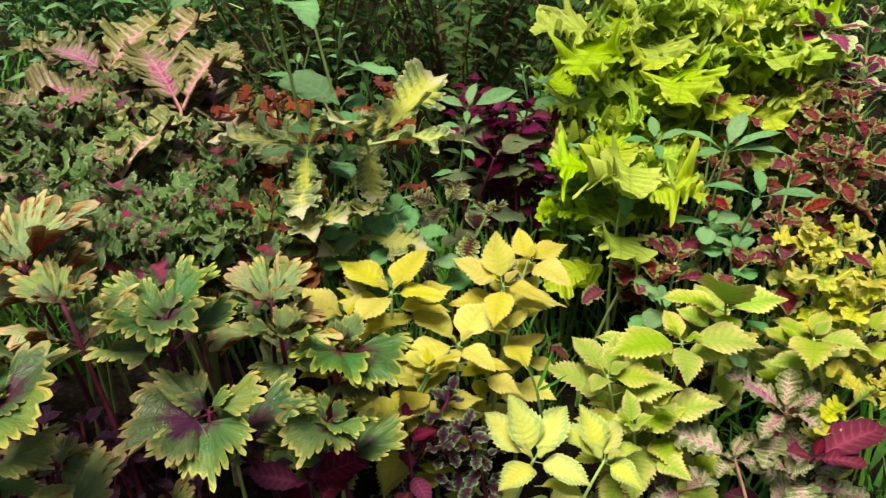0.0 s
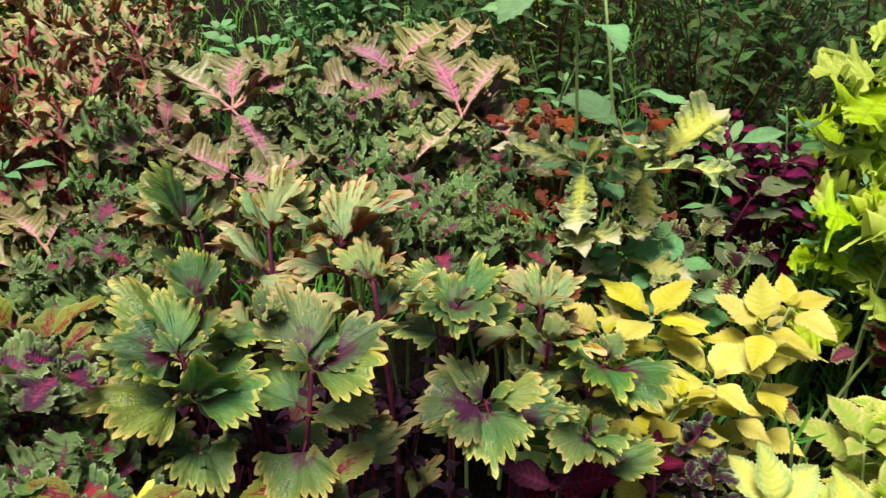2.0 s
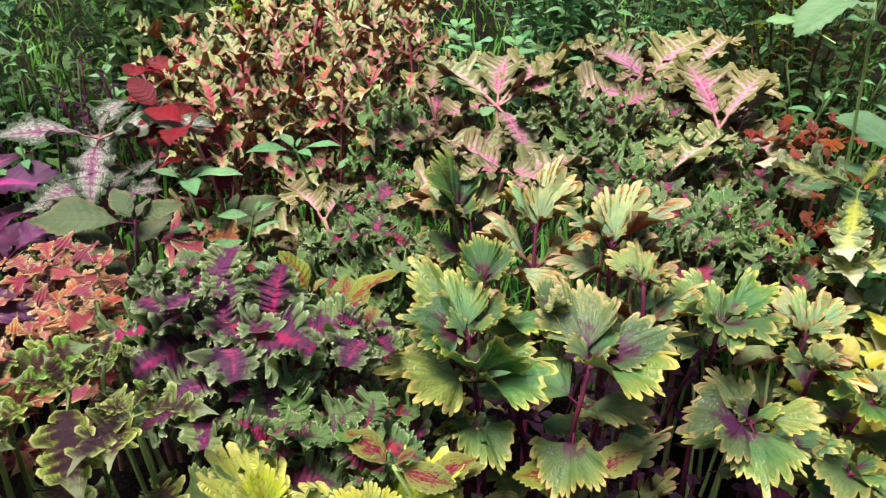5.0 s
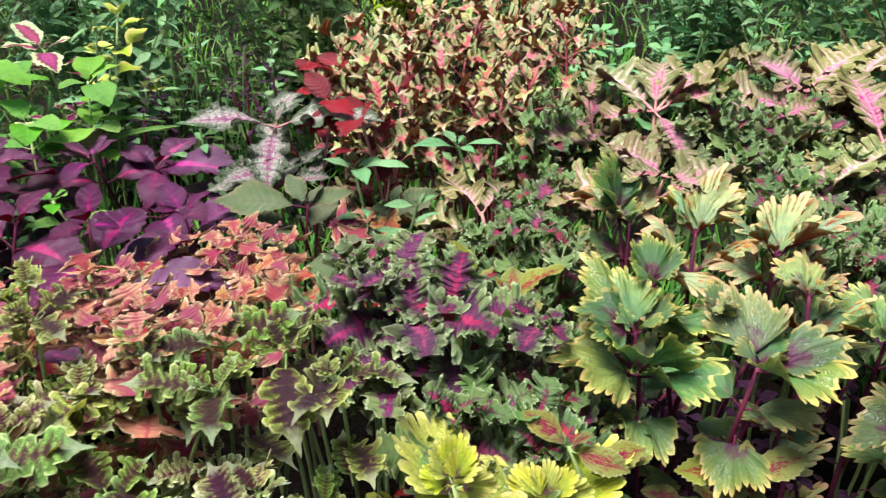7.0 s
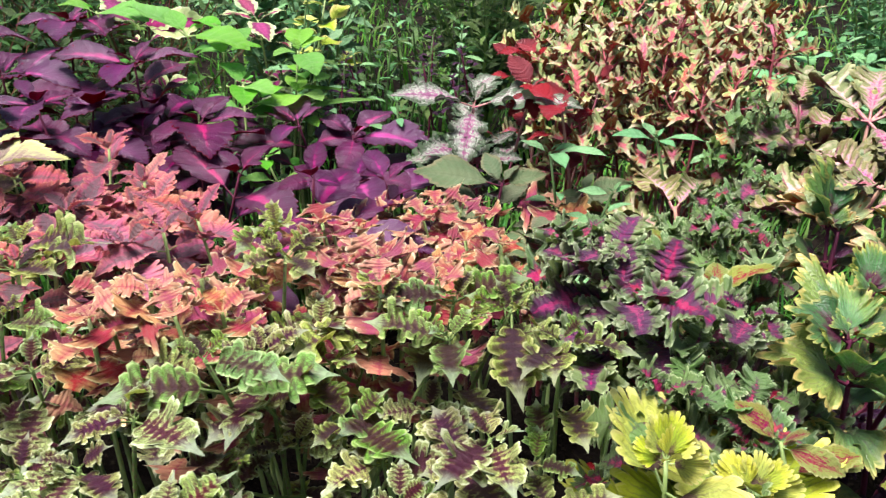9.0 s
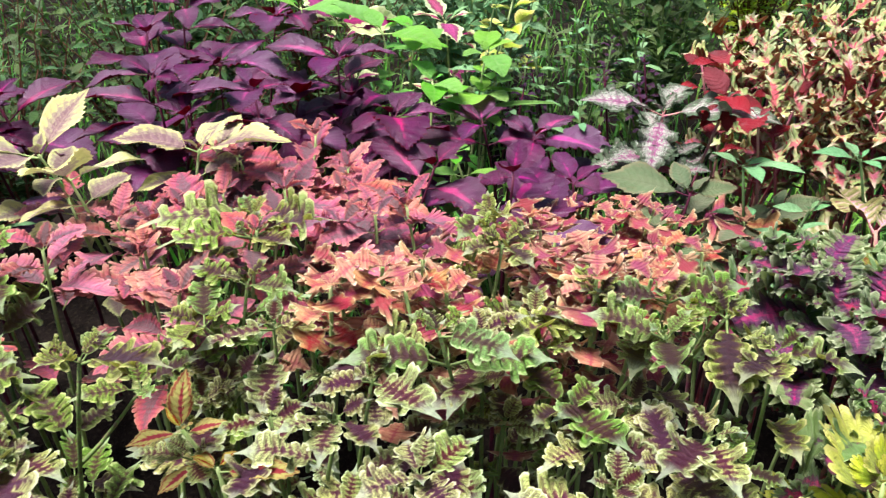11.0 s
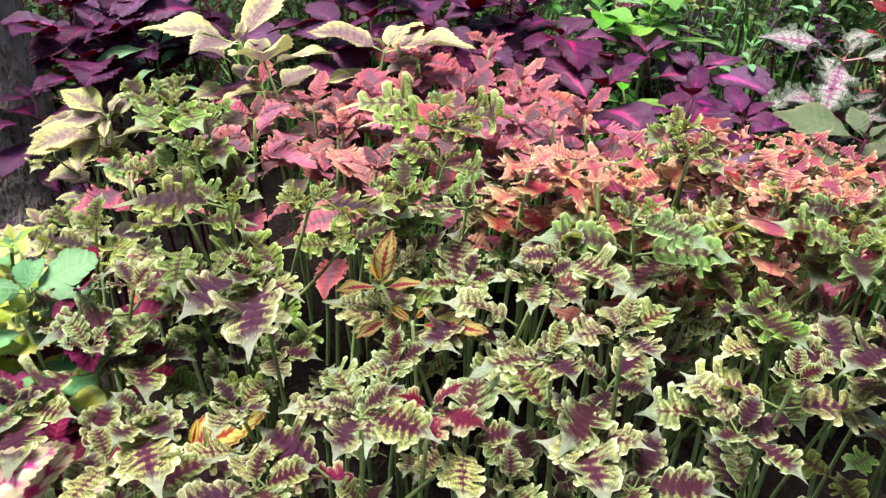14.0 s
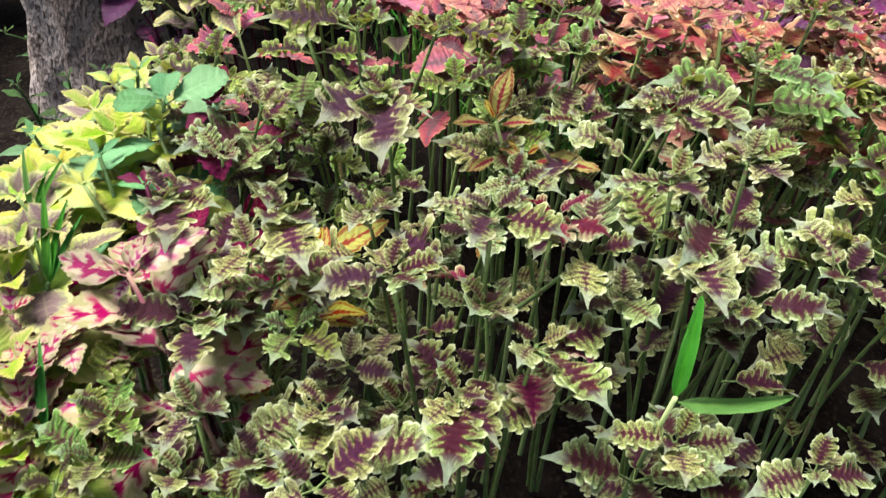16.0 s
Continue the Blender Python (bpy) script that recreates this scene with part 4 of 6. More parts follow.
# pale lemon coleus
plant("lemon", 0.130, 0.783, 0.335, [(137, 10, 0.104, 0), (116, 35, 0.103, 0), (59, 15, 0.103, 0), (-29, -5, 0.089, 0), (-127, -1, 0.080, 0)], pairs=1)
plant("lemon", 0.235, 0.798, 0.315, [(118, 30, 0.092, 0), (39, -14, 0.080, 0), (-43, -5, 0.069, 0), (146, 12, 0.092, 0), (76, 7, 0.080, 0)], pairs=1)
plant("bright_weed", -1.973, 0.447, 0.740, [(-151, 16, 0.160, 0), (23, -9, 0.160, 0), (-174, 25, 0.084, 0)], pairs=2)
plant("bright_weed", -2.215, 0.354, 0.760, [(-144, 5, 0.098, 0), (17, -4, 0.160, 0)], pairs=2)
plant("yellow_green", 0.386, 0.989, 0.380, [(107, 13, 0.070, 0), (-159, 5, 0.141, 0), (-11, 5, 0.126, 0), (-95, -10, 0.091, 0)], pairs=2)
plant("yellow_green", 0.477, 1.062, 0.389, [(-124, 48, 0.160, 0), (178, 8, 0.114, 0), (4, 8, 0.108, 0), (-102, -10, 0.075, 0)], pairs=2)
plant("yellow_green", 0.256, 0.927, 0.363, [(124, 15, 0.089, 0), (66, 8, 0.070, 0), (-10, 0, 0.085, 0), (-119, 16, 0.070, 0)], pairs=2)
plant("yellow_green", 0.630, 1.046, 0.341, [(161, 14, 0.074, 0), (54, 13, 0.070, 0), (-41, 14, 0.093, 0), (-115, 14, 0.144, 0)], pairs=2)
plant("yellow_green", 0.289, 0.863, 0.317)
plant("yellow_green", 0.331, 0.901, 0.322)
plant("yellow_green", 0.737, 1.065, 0.335)
plant("gold", 0.723, 1.217, 0.441)
plant("gold", 0.667, 1.169, 0.406)
plant("gold", 0.763, 1.156, 0.403)
plant("gold", 0.721, 1.107, 0.371)
plant("gold", 0.701, 0.951, 0.311)
plant("gold", 0.665, 1.220, 0.434)

# magenta streaked coleus
plant("streak", 0.549, 0.921, 0.292, [(148, 15, 0.111, 0), (76, 30, 0.078, 0), (16, 10, 0.072, 0), (-137, -5, 0.077, 0), (-41, 0, 0.063, 0)], pairs=1)
plant("streak", 0.457, 0.861, 0.249, [(164, 13, 0.140, 0), (67, 25, 0.042, 0), (9, -27, 0.060, 0), (-141, 6, 0.060, 0)], pairs=1)
plant("candy", -0.902, -0.715, 0.660, [(-96, 10, 0.062, 0), (99, 10, 0.083, 0), (-172, -7, 0.060, 0), (45, 14, 0.060, 0)], pairs=2)
plant("candy", -0.873, -0.781, 0.620, [(-70, 10, 0.063, 0), (-145, 1, 0.060, 0), (17, 11, 0.060, 0), (-27, 10, 0.071, 0)], pairs=2)
plant("maroon", 0.589, 0.873, 0.238, [(14, 12, 0.134, 0), (-157, 28, 0.070, 0), (-29, 12, 0.079, 0)], pairs=1)
plant("streak", 0.544, 0.850, 0.219)
plant("streak", 0.399, 0.827, 0.226, size=0.7)

# lime coleus
plant("lime", 0.360, 1.616, 0.664, [(-156, 8, 0.200, 0), (132, 30, 0.094, 0), (34, 15, 0.098, 0), (-125, -5, 0.200, 0)], pairs=2)
plant("lime", 0.543, 1.658, 0.587, [(-162, 15, 0.127, 0), (69, 35, 0.100, 0), (-3, 15, 0.160, 0), (-118, -3, 0.200, 0)], pairs=2)
plant("lime", 0.442, 1.589, 0.544, [(-164, 15, 0.127, 0), (-64, 15, 0.122, 0), (94, 15, 0.101, 0)], pairs=2)
plant("lime", 0.354, 1.359, 0.500, [(114, 15, 0.106, 0), (-6, 15, 0.116, 0), (-103, 13, 0.200, 0)], pairs=2)
plant("lime", 0.683, 1.727, 0.646)
plant("lime", 0.564, 1.722, 0.673)
plant("lime", 0.447, 1.708, 0.690)
plant("lime", 0.635, 1.666, 0.604)
plant("lime", 0.351, 1.475, 0.524)
plant("lime", 0.488, 1.730, 0.695)
plant("lime", 0.749, 1.757, 0.675)
plant("lime", 0.621, 1.769, 0.709)
plant("lime", 0.340, 1.634, 0.551, size=0.8)

# magenta coleus with pale edges
plant("magenta", 0.831, 1.714, 0.657, [(-156, 12, 0.119, 0), (-135, 40, 0.101, 0), (-89, -3, 0.140, 0), (-34, 12, 0.102, 0), (-140, -8, 0.140, 0)], pairs=1)
plant("magenta", -2.062, 0.674, 0.709, [(176, 18, 0.130, 0), (66, 12, 0.074, 0), (-26, -9, 0.130, 0), (-119, 12, 0.089, 0)], pairs=2)
plant("magenta", 0.919, 1.662, 0.593)
plant("magenta", 0.783, 1.661, 0.593)
plant("magenta", 0.938, 1.734, 0.682)

# dark red coleus
plant("darkred", 0.433, 1.223, 0.376, [(132, 15, 0.087, 0), (-115, 10, 0.050, 0), (43, 11, 0.100, 0), (95, 25, 0.065, 0)], pairs=2)
plant("darkred", 0.380, 1.251, 0.382, [(-146, 8, 0.085, 0), (-95, -5, 0.080, 0), (93, 25, 0.045, 0)], pairs=2)
plant("darkred", 0.808, 1.586, 0.570)
plant("darkred", 0.767, 1.430, 0.508)
plant("darkred", 0.650, 1.562, 0.542)
plant("darkred", 0.881, 1.502, 0.518)
plant("darkred", 0.754, 1.579, 0.561)
plant("darkred", 0.690, 1.395, 0.469)
plant("darkred", 0.854, 1.548, 0.561)
plant("darkred", 0.574, 1.564, 0.541)
plant("darkred", 0.539, 1.402, 0.478)
plant("darkred", 0.732, 1.486, 0.506)
plant("darkred", 0.806, 1.427, 0.503)
plant("darkred", 0.547, 1.181, 0.398)
plant("darkred", 0.621, 1.247, 0.441)
plant("darkred", 0.390, 1.192, 0.366)

# green weeds among the coleus
plant("mint", 0.547, 1.386, 0.529, [(56, 25, 0.109, 0), (-3, 19, 0.110, 0), (-17, 2, 0.110, 0), (-152, 0, 0.080, 0), (155, 10, 0.107, 0)], pairs=1)
plant("mint", 0.404, 1.374, 0.553, [(-178, 0, 0.067, 0), (-92, -5, 0.066, 0), (14, 10, 0.071, 0), (87, 20, 0.071, 0)], pairs=1)
plant("mint", 0.367, 1.391, 0.472, [(-174, -12, 0.110, 0), (-104, -25, 0.110, 0), (-45, 5, 0.067, 0), (118, 15, 0.052, 0)], pairs=1)
plant("mint", 0.587, 1.284, 0.486, [(167, 3, 0.110, 0), (-119, -9, 0.050, 0), (-17, 5, 0.110, 0), (73, 15, 0.077, 0)], pairs=1)
plant("mint", -0.998, 0.774, 0.702, [(-127, 8, 0.080, 0), (152, 8, 0.059, 0), (19, 8, 0.079, 0), (-24, 8, 0.052, 0)], pairs=1)
plant("mint", -1.127, 0.659, 0.673, [(-163, 8, 0.059, 0), (64, 8, 0.051, 0), (-33, 8, 0.097, 0), (13, 8, 0.103, 0)], pairs=1)
plant("round_weed", 0.501, 1.276, 0.430, [(178, 5, 0.075, 0), (11, 5, 0.064, 0), (-115, -10, 0.061, 0)], pairs=2)
plant("round_weed", 0.536, 1.220, 0.409)
plant("mint", 0.049, 1.472, 0.580, [(164, 11, 0.066, -21), (12, 9, 0.111, 22), (-96, -18, 0.046, -2), (76, 25, 0.070, 5)])
plant("mint", 0.265, 1.567, 0.554, [(-167, -1, 0.081, -21), (-18, -3, 0.059, 21), (113, 24, 0.018, -9)])
plant("mint", 0.241, 1.416, 0.515)
plant("mint", 0.230, 1.351, 0.474)
plant("mint", 0.296, 1.430, 0.539)
plant("mint", 0.284, 1.398, 0.505)
plant("round_weed", -0.125, 1.036, 0.559, [(-177, 3, 0.092, -22), (7, 7, 0.093, 22), (-133, -12, 0.052, -15)])
plant("round_weed", -0.160, 1.169, 0.708, [(150, 16, 0.114, -19), (16, 11, 0.044, 21), (-71, -17, 0.041, 7)])
plant("round_weed", -0.073, 1.046, 0.584)
plant("round_weed", 0.377, 1.098, 0.383)
plant("mint", -0.991, 0.655, 0.648, [(-139, -3, 0.055, -21), (63, 18, 0.035, 17)])
plant("round_weed", -1.240, 1.880, 0.567)

# cream star coleus
plant("creamstar", -0.206, 1.092, 0.677, [(-179, 4, 0.151, 0), (163, 12, 0.097, 0), (-88, -30, 0.108, 0), (70, 14, 0.080, 0), (-41, 12, 0.080, 0)], pairs=1)
plant("creamstar", -0.116, 1.109, 0.677, [(45, 15, 0.200, 0), (-3, 0, 0.165, 0), (-83, -35, 0.119, 0), (-102, 32, 0.200, 0), (61, 27, 0.080, 0)], pairs=1)
plant("creamstar", -0.167, 1.054, 0.598, [(140, 14, 0.089, 0), (-44, 14, 0.093, 0)], pairs=1)
plant("lobed", -1.084, -0.574, 0.620, [(-73, 4, 0.052, 0), (48, 4, 0.063, 0), (-1, 4, 0.083, 0), (163, -3, 0.052, 0)], pairs=1)
plant("lobed_green", -1.092, -0.500, 0.620, [(-59, 4, 0.053, 0), (47, 4, 0.064, 0), (165, 0, 0.052, 0)], pairs=1)
plant("lobed", -1.046, -0.637, 0.580, [(-78, 4, 0.038, 0), (62, 4, 0.054, 0), (173, -8, 0.052, 0)], pairs=1)
plant("lobed", -0.788, -0.538, 0.600, [(-74, 4, 0.043, 0), (50, 4, 0.050, 0), (164, -19, 0.052, 0)], pairs=1)
plant("lobed", -1.147, -0.505, 0.620, [(-79, 4, 0.058, 0), (39, 4, 0.072, 0), (168, -7, 0.052, 0)], pairs=1)
plant("lobed", -1.057, -0.438, 0.600, [(-88, 4, 0.051, 0), (46, 4, 0.061, 0), (-7, 4, 0.063, 0)], pairs=1)
plant("lobed_green", -1.232, -0.547, 0.640, [(-78, 4, 0.048, 0), (37, 4, 0.073, 0)], pairs=1)
plant("lobed", -0.986, -0.397, 0.580, [(-85, 4, 0.042, 0), (45, 4, 0.053, 0), (167, -16, 0.052, 0)], pairs=1)
plant("lobed", -0.800, 0.087, 0.680, [(-117, 4, 0.054, 0), (18, 4, 0.055, 0), (-33, 4, 0.064, 0)], pairs=1)
plant("lobed", -0.868, -0.026, 0.660, [(-117, 4, 0.049, 0), (33, 4, 0.053, 0), (145, -3, 0.052, 0)], pairs=1)
plant("lobed_green", -0.691, 0.126, 0.660, [(-117, 4, 0.049, 0), (24, 4, 0.044, 0), (126, -6, 0.052, 0)], pairs=1)
plant("lobed", -1.003, -0.063, 0.680, [(-104, 4, 0.048, 0), (25, 4, 0.061, 0), (153, -2, 0.052, 0)], pairs=1)
plant("lobed_green", -0.781, 0.100, 0.775, [(-135, 4, 0.075, 0), (99, -4, 0.052, 0), (-44, 4, 0.070, 0), (-176, -1, 0.052, 0)], pairs=1)
plant("lobed_green", -0.721, 0.190, 0.755, [(27, 4, 0.071, 0), (157, -18, 0.052, 0), (-57, 4, 0.065, 0), (-79, 4, 0.070, 0)], pairs=1)
plant("lobed_green", -0.770, 0.174, 0.775, [(117, -14, 0.052, 0), (-158, 4, 0.047, 0), (-47, -30, 0.091, 0)], pairs=1)
plant("lobed_green", -0.989, 0.058, 0.790, [(-156, 30, 0.047, 0), (99, -3, 0.052, 0), (-93, 6, 0.052, 0), (-5, 4, 0.061, 0)], pairs=1)
plant("lobed", -0.900, -0.157, 0.760, [(-101, 4, 0.054, 0), (6, 4, 0.084, 0), (-160, -12, 0.052, 0), (132, -25, 0.052, 0)], pairs=1)
plant("lobed", -0.763, 0.000, 0.700, [(24, 4, 0.066, 0), (177, -22, 0.052, 0), (124, -19, 0.052, 0), (-94, 4, 0.062, 0)], pairs=1)
plant("lobed", -0.972, -0.452, 0.770, [(-12, -6, 0.100, 0), (-58, 4, 0.086, 0), (21, 4, 0.064, 0), (-35, 24, 0.052, 0)], pairs=1)
plant("lobed", -0.757, -0.418, 0.780, [(37, 4, 0.064, 0), (-40, 9, 0.052, 0), (-116, 4, 0.054, 0), (124, -16, 0.052, 0)], pairs=1)
plant("lobed_red", -0.754, -0.363, 0.765, [(39, 4, 0.049, 0), (-19, 14, 0.052, 0)], pairs=1)
plant("lobed", -0.836, -0.220, 0.795, [(6, 4, 0.053, 0), (-91, 12, 0.052, 0), (-48, 4, 0.055, 0)], pairs=1)
plant("lobed", -0.743, -0.199, 0.798, [(92, 4, 0.054, 0), (-10, 14, 0.052, 0), (166, -18, 0.052, 0), (-93, 9, 0.052, 0)], pairs=1)
plant("lobed", -0.762, -0.254, 0.775, [(-92, 4, 0.063, 0), (-7, 18, 0.052, 0), (125, -19, 0.052, 0)], pairs=1)
plant("lobed", -0.753, -0.503, 0.740, [(-85, 4, 0.060, 0), (85, 4, 0.045, 0), (10, 24, 0.052, 0), (179, -22, 0.052, 0)], pairs=1)
plant("lobed", -0.708, -0.259, 0.745, [(-19, 4, 0.078, 0), (38, 4, 0.057, 0), (-42, 12, 0.052, 0), (-176, -25, 0.052, 0)], pairs=1)
plant("lobed", -0.718, -0.308, 0.690, [(-84, 4, 0.055, 0), (3, 18, 0.052, 0), (137, -26, 0.052, 0)], pairs=1)
plant("lobed", -0.690, -0.398, 0.690, [(15, 4, 0.082, 0), (79, 4, 0.067, 0), (-48, 26, 0.052, 0)], pairs=1)
plant("lobed", -0.681, -0.465, 0.660, [(-23, 4, 0.082, 0), (10, 4, 0.055, 0), (-52, 13, 0.052, 0)], pairs=1)
plant("lobed", -0.852, -0.570, 0.740, [(-5, 4, 0.085, 0), (-35, 26, 0.052, 0), (20, 19, 0.052, 0)], pairs=1)
plant("lobed", -0.930, -0.667, 0.720, [(-1, 4, 0.084, 0), (-20, 19, 0.052, 0), (45, 4, 0.053, 0)], pairs=1)
plant("lobed", -0.853, -0.606, 0.705, [(-38, 4, 0.054, 0), (25, 19, 0.052, 0), (-174, -18, 0.052, 0)], pairs=1)
plant("lobed", -0.820, -0.662, 0.665, [(-6, 4, 0.066, 0), (29, 21, 0.052, 0), (-110, 4, 0.076, 0), (74, 4, 0.047, 0)], pairs=1)
plant("lobed_green", -0.778, -0.582, 0.670, [(39, 4, 0.055, 0), (-30, 18, 0.052, 0), (165, -25, 0.052, 0)], pairs=1)
plant("lobed", -0.713, -0.570, 0.640, [(-19, 4, 0.053, 0), (25, 30, 0.052, 0), (-38, 34, 0.052, 0), (158, -32, 0.052, 0)], pairs=1)
plant("lobed", -0.742, -0.672, 0.640, [(-31, 14, 0.052, 0), (33, 33, 0.052, 0), (-155, -26, 0.052, 0)], pairs=1)
plant("lobed_green", -0.768, -0.741, 0.625, [(-145, -12, 0.052, 0), (29, 18, 0.052, 0), (-11, 35, 0.052, 0), (175, -20, 0.052, 0)], pairs=1)
plant("lobed", -0.591, -0.321, 0.660, [(-116, 4, 0.056, 0), (67, 4, 0.051, 0), (160, -23, 0.052, 0), (-23, 21, 0.052, 0)], pairs=1)
plant("lobed", -0.539, -0.233, 0.660, [(-88, 4, 0.059, 0), (73, -18, 0.052, 0), (115, -26, 0.052, 0)], pairs=1)
plant("lobed_green", -0.669, -0.560, 0.610, [(-27, 37, 0.052, 0), (149, -36, 0.052, 0), (-156, -30, 0.052, 0)], pairs=1)
plant("lobed_green", -0.748, -0.758, 0.600, [(-127, 4, 0.061, 0), (54, 13, 0.052, 0), (-5, 26, 0.052, 0)], pairs=1)
plant("lobed", -0.700, -0.629, 0.610, [(-33, 41, 0.052, 0), (13, 23, 0.052, 0), (-165, -34, 0.052, 0)], pairs=1)
plant("lobed", -0.712, -0.692, 0.600, [(-17, 38, 0.052, 0), (32, 25, 0.052, 0)], pairs=1)
plant("lobed_green", -0.742, -0.791, 0.590, [(-112, -34, 0.052, 0), (42, 22, 0.052, 0)], pairs=1)
plant("lobed", -0.732, -0.427, 0.700, [(0, 32, 0.052, 0), (-43, 36, 0.052, 0), (147, -32, 0.052, 0)], pairs=1)
plant("lobed", -0.857, -0.498, 0.720, [(-32, 21, 0.052, 0), (139, -17, 0.052, 0), (19, 31, 0.052, 0)], pairs=1)
plant("lobed", -0.909, 0.041, 0.745, [(-100, 10, 0.052, 0), (-12, 29, 0.052, 0), (142, 4, 0.055, 0)], pairs=1)
plant("lobed_green", -1.233, -0.149, 0.754, [(-97, 4, 0.104, 0), (-152, -8, 0.052, 0), (14, 4, 0.072, 0), (65, 4, 0.100, 0)], pairs=1)
plant("lobed_green", -1.060, -0.458, 0.800, [(-97, 4, 0.098, 0), (-143, 4, 0.055, 0), (41, 24, 0.052, 0)], pairs=1)
plant("lobed_green", -1.027, -0.382, 0.800, [(39, 4, 0.087, 0), (-51, 27, 0.052, 0), (138, -14, 0.052, 0)], pairs=1)
plant("lobed_green", -1.047, 0.083, 0.790, [(-66, 4, 0.070, 0), (-9, 26, 0.052, 0), (160, -9, 0.052, 0)], pairs=1)
plant("lobed_green", -1.399, -0.477, 0.765, [(-27, 4, 0.085, 0), (15, 2, 0.104, 0), (155, 4, 0.053, 0)], pairs=1)
plant("lobed", -0.684, 0.056, 0.745, [(-36, 4, 0.069, 0), (-75, 4, 0.072, 0), (143, -21, 0.052, 0)], pairs=1)
plant("lobed", 0.019, 1.242, 0.517, size=0.9)
plant("lobed", 0.073, 1.120, 0.541, size=0.9)
plant("grey_green", 0.102, 1.424, 0.493, [(141, 22, 0.116, -13), (30, 10, 0.126, 21)], size=0.9)

# rust coleus
plant("rust", -0.282, 1.260, 0.672)
plant("rust", -0.332, 1.255, 0.673)
plant("rust", -0.252, 1.420, 0.634)
plant("rust", -0.111, 1.453, 0.615)
plant("rust", -0.206, 1.048, 0.605)
plant("rust", -0.255, 1.039, 0.617)

# plum coleus
plant("plum", 0.095, 1.516, 0.554)
plant("plum", 0.044, 1.514, 0.566)
plant("plum", 0.176, 1.544, 0.540)
plant("plum", 0.142, 1.491, 0.528)
plant("plum", 0.097, 1.473, 0.530)
plant("plum", 0.237, 1.550, 0.513)
plant("plum", 0.067, 1.643, 0.560)
plant("plum", 0.275, 1.552, 0.492)

# small dark coleus
plant("small_dark", 0.012, 0.806, 0.439)
plant("small_dark", 0.030, 0.779, 0.396)
plant("small_dark", 0.001, 0.753, 0.392)
plant("maroon", -0.165, 0.660, 0.429, [(-173, 7, 0.076, -22), (23, 7, 0.082, 22), (47, 16, 0.049, 18)])
plant("maroon", -0.051, 0.755, 0.440, size=0.6)

# crinkled coleus
plant("curly_big", -0.745, 0.332, 0.725, [(-174, 8, 0.127, 0), (133, 30, 0.088, 0), (9, 8, 0.118, 0), (-40, 8, 0.094, 0), (156, 9, 0.130, 0)], pairs=1)
plant("curly_big", -0.646, 0.429, 0.700, [(161, 6, 0.060, 0), (-20, 11, 0.060, 0), (-68, 8, 0.075, 0)], pairs=1)
plant("curly", -0.513, 1.148, 0.699)
plant("curly", -0.579, 1.260, 0.697)
plant("curly", -0.581, 1.110, 0.670)
plant("curly", -0.629, 1.038, 0.714)
plant("curly", -0.599, 1.003, 0.679)
plant("curly", -0.883, 0.881, 0.747)
plant("curly", -0.362, 1.052, 0.635)
plant("curly", -0.497, 1.033, 0.655)
plant("curly", -0.281, 0.971, 0.591)
plant("curly", -0.427, 0.984, 0.639)
plant("curly", -0.697, 1.013, 0.697)
plant("curly", -0.663, 1.054, 0.742)
plant("curly", -0.810, 0.982, 0.695)
plant("curly", -0.739, 0.672, 0.646)
plant("curly", -0.801, 0.685, 0.635)
plant("curly", -0.854, 0.684, 0.627)
plant("curly", -0.514, 0.925, 0.694)
plant("curly", -0.389, 0.977, 0.629)
plant("curly", -0.328, 0.975, 0.630)
plant("curly", -0.443, 1.149, 0.661)
plant("curly", -0.606, 1.130, 0.710)
plant("curly", -0.352, 0.934, 0.610)
plant("curly", -0.381, 0.877, 0.629)
plant("curly", -0.896, 0.670, 0.601)
plant("curly", -0.380, 1.125, 0.669)
plant("curly", -0.422, 0.905, 0.634)
plant("curly", -0.470, 0.849, 0.694)
plant("curly", -0.815, 0.780, 0.688)
plant("curly", -0.875, 0.756, 0.638)
plant("curly", -0.895, 0.893, 0.700)
plant("curly_big", -0.786, 0.354, 0.744)
plant("curly_big", -0.725, 0.374, 0.707)
plant("curly", -0.833, 0.356, 0.743, size=1.2)
plant("curly", -0.768, 0.402, 0.718, size=1.1)
plant("curly", -0.845, 0.682, 0.627)
plant("curly", -0.800, 0.702, 0.637)
plant("curly", -0.662, 0.350, 0.674)
plant("curly", -0.589, 0.395, 0.633, size=1.1)
plant("curly", -0.588, 0.335, 0.657, size=1.1)
plant("curly", -0.644, 0.264, 0.685, size=1.1)
plant("curly", -0.631, 0.293, 0.678, size=1.1)
plant("curly", -0.716, 0.441, 0.676)
plant("curly", -0.568, 0.303, 0.645, size=1.1)

# pink star coleus
plant("pinkstar", -0.763, 1.017, 0.737, [(158, 4, 0.180, 0), (112, 10, 0.151, 0), (51, 4, 0.147, 0), (81, 6, 0.180, 0), (-132, -10, 0.098, 0), (-34, -30, 0.123, 0)], pairs=2)
plant("pinkstar", -0.600, 1.358, 0.699, [(155, 4, 0.141, 0), (72, 11, 0.180, 0), (-122, 6, 0.074, 0), (-35, 10, 0.074, 0)], pairs=2)
plant("pinkstar", -0.438, 1.238, 0.679, [(76, 12, 0.180, 0), (126, 14, 0.180, 0), (124, -20, 0.074, 0)], pairs=2)
plant("pinkstar", -0.481, 1.048, 0.655, [(67, 8, 0.157, 0), (149, 4, 0.096, 0), (110, 8, 0.100, 0)], pairs=2)
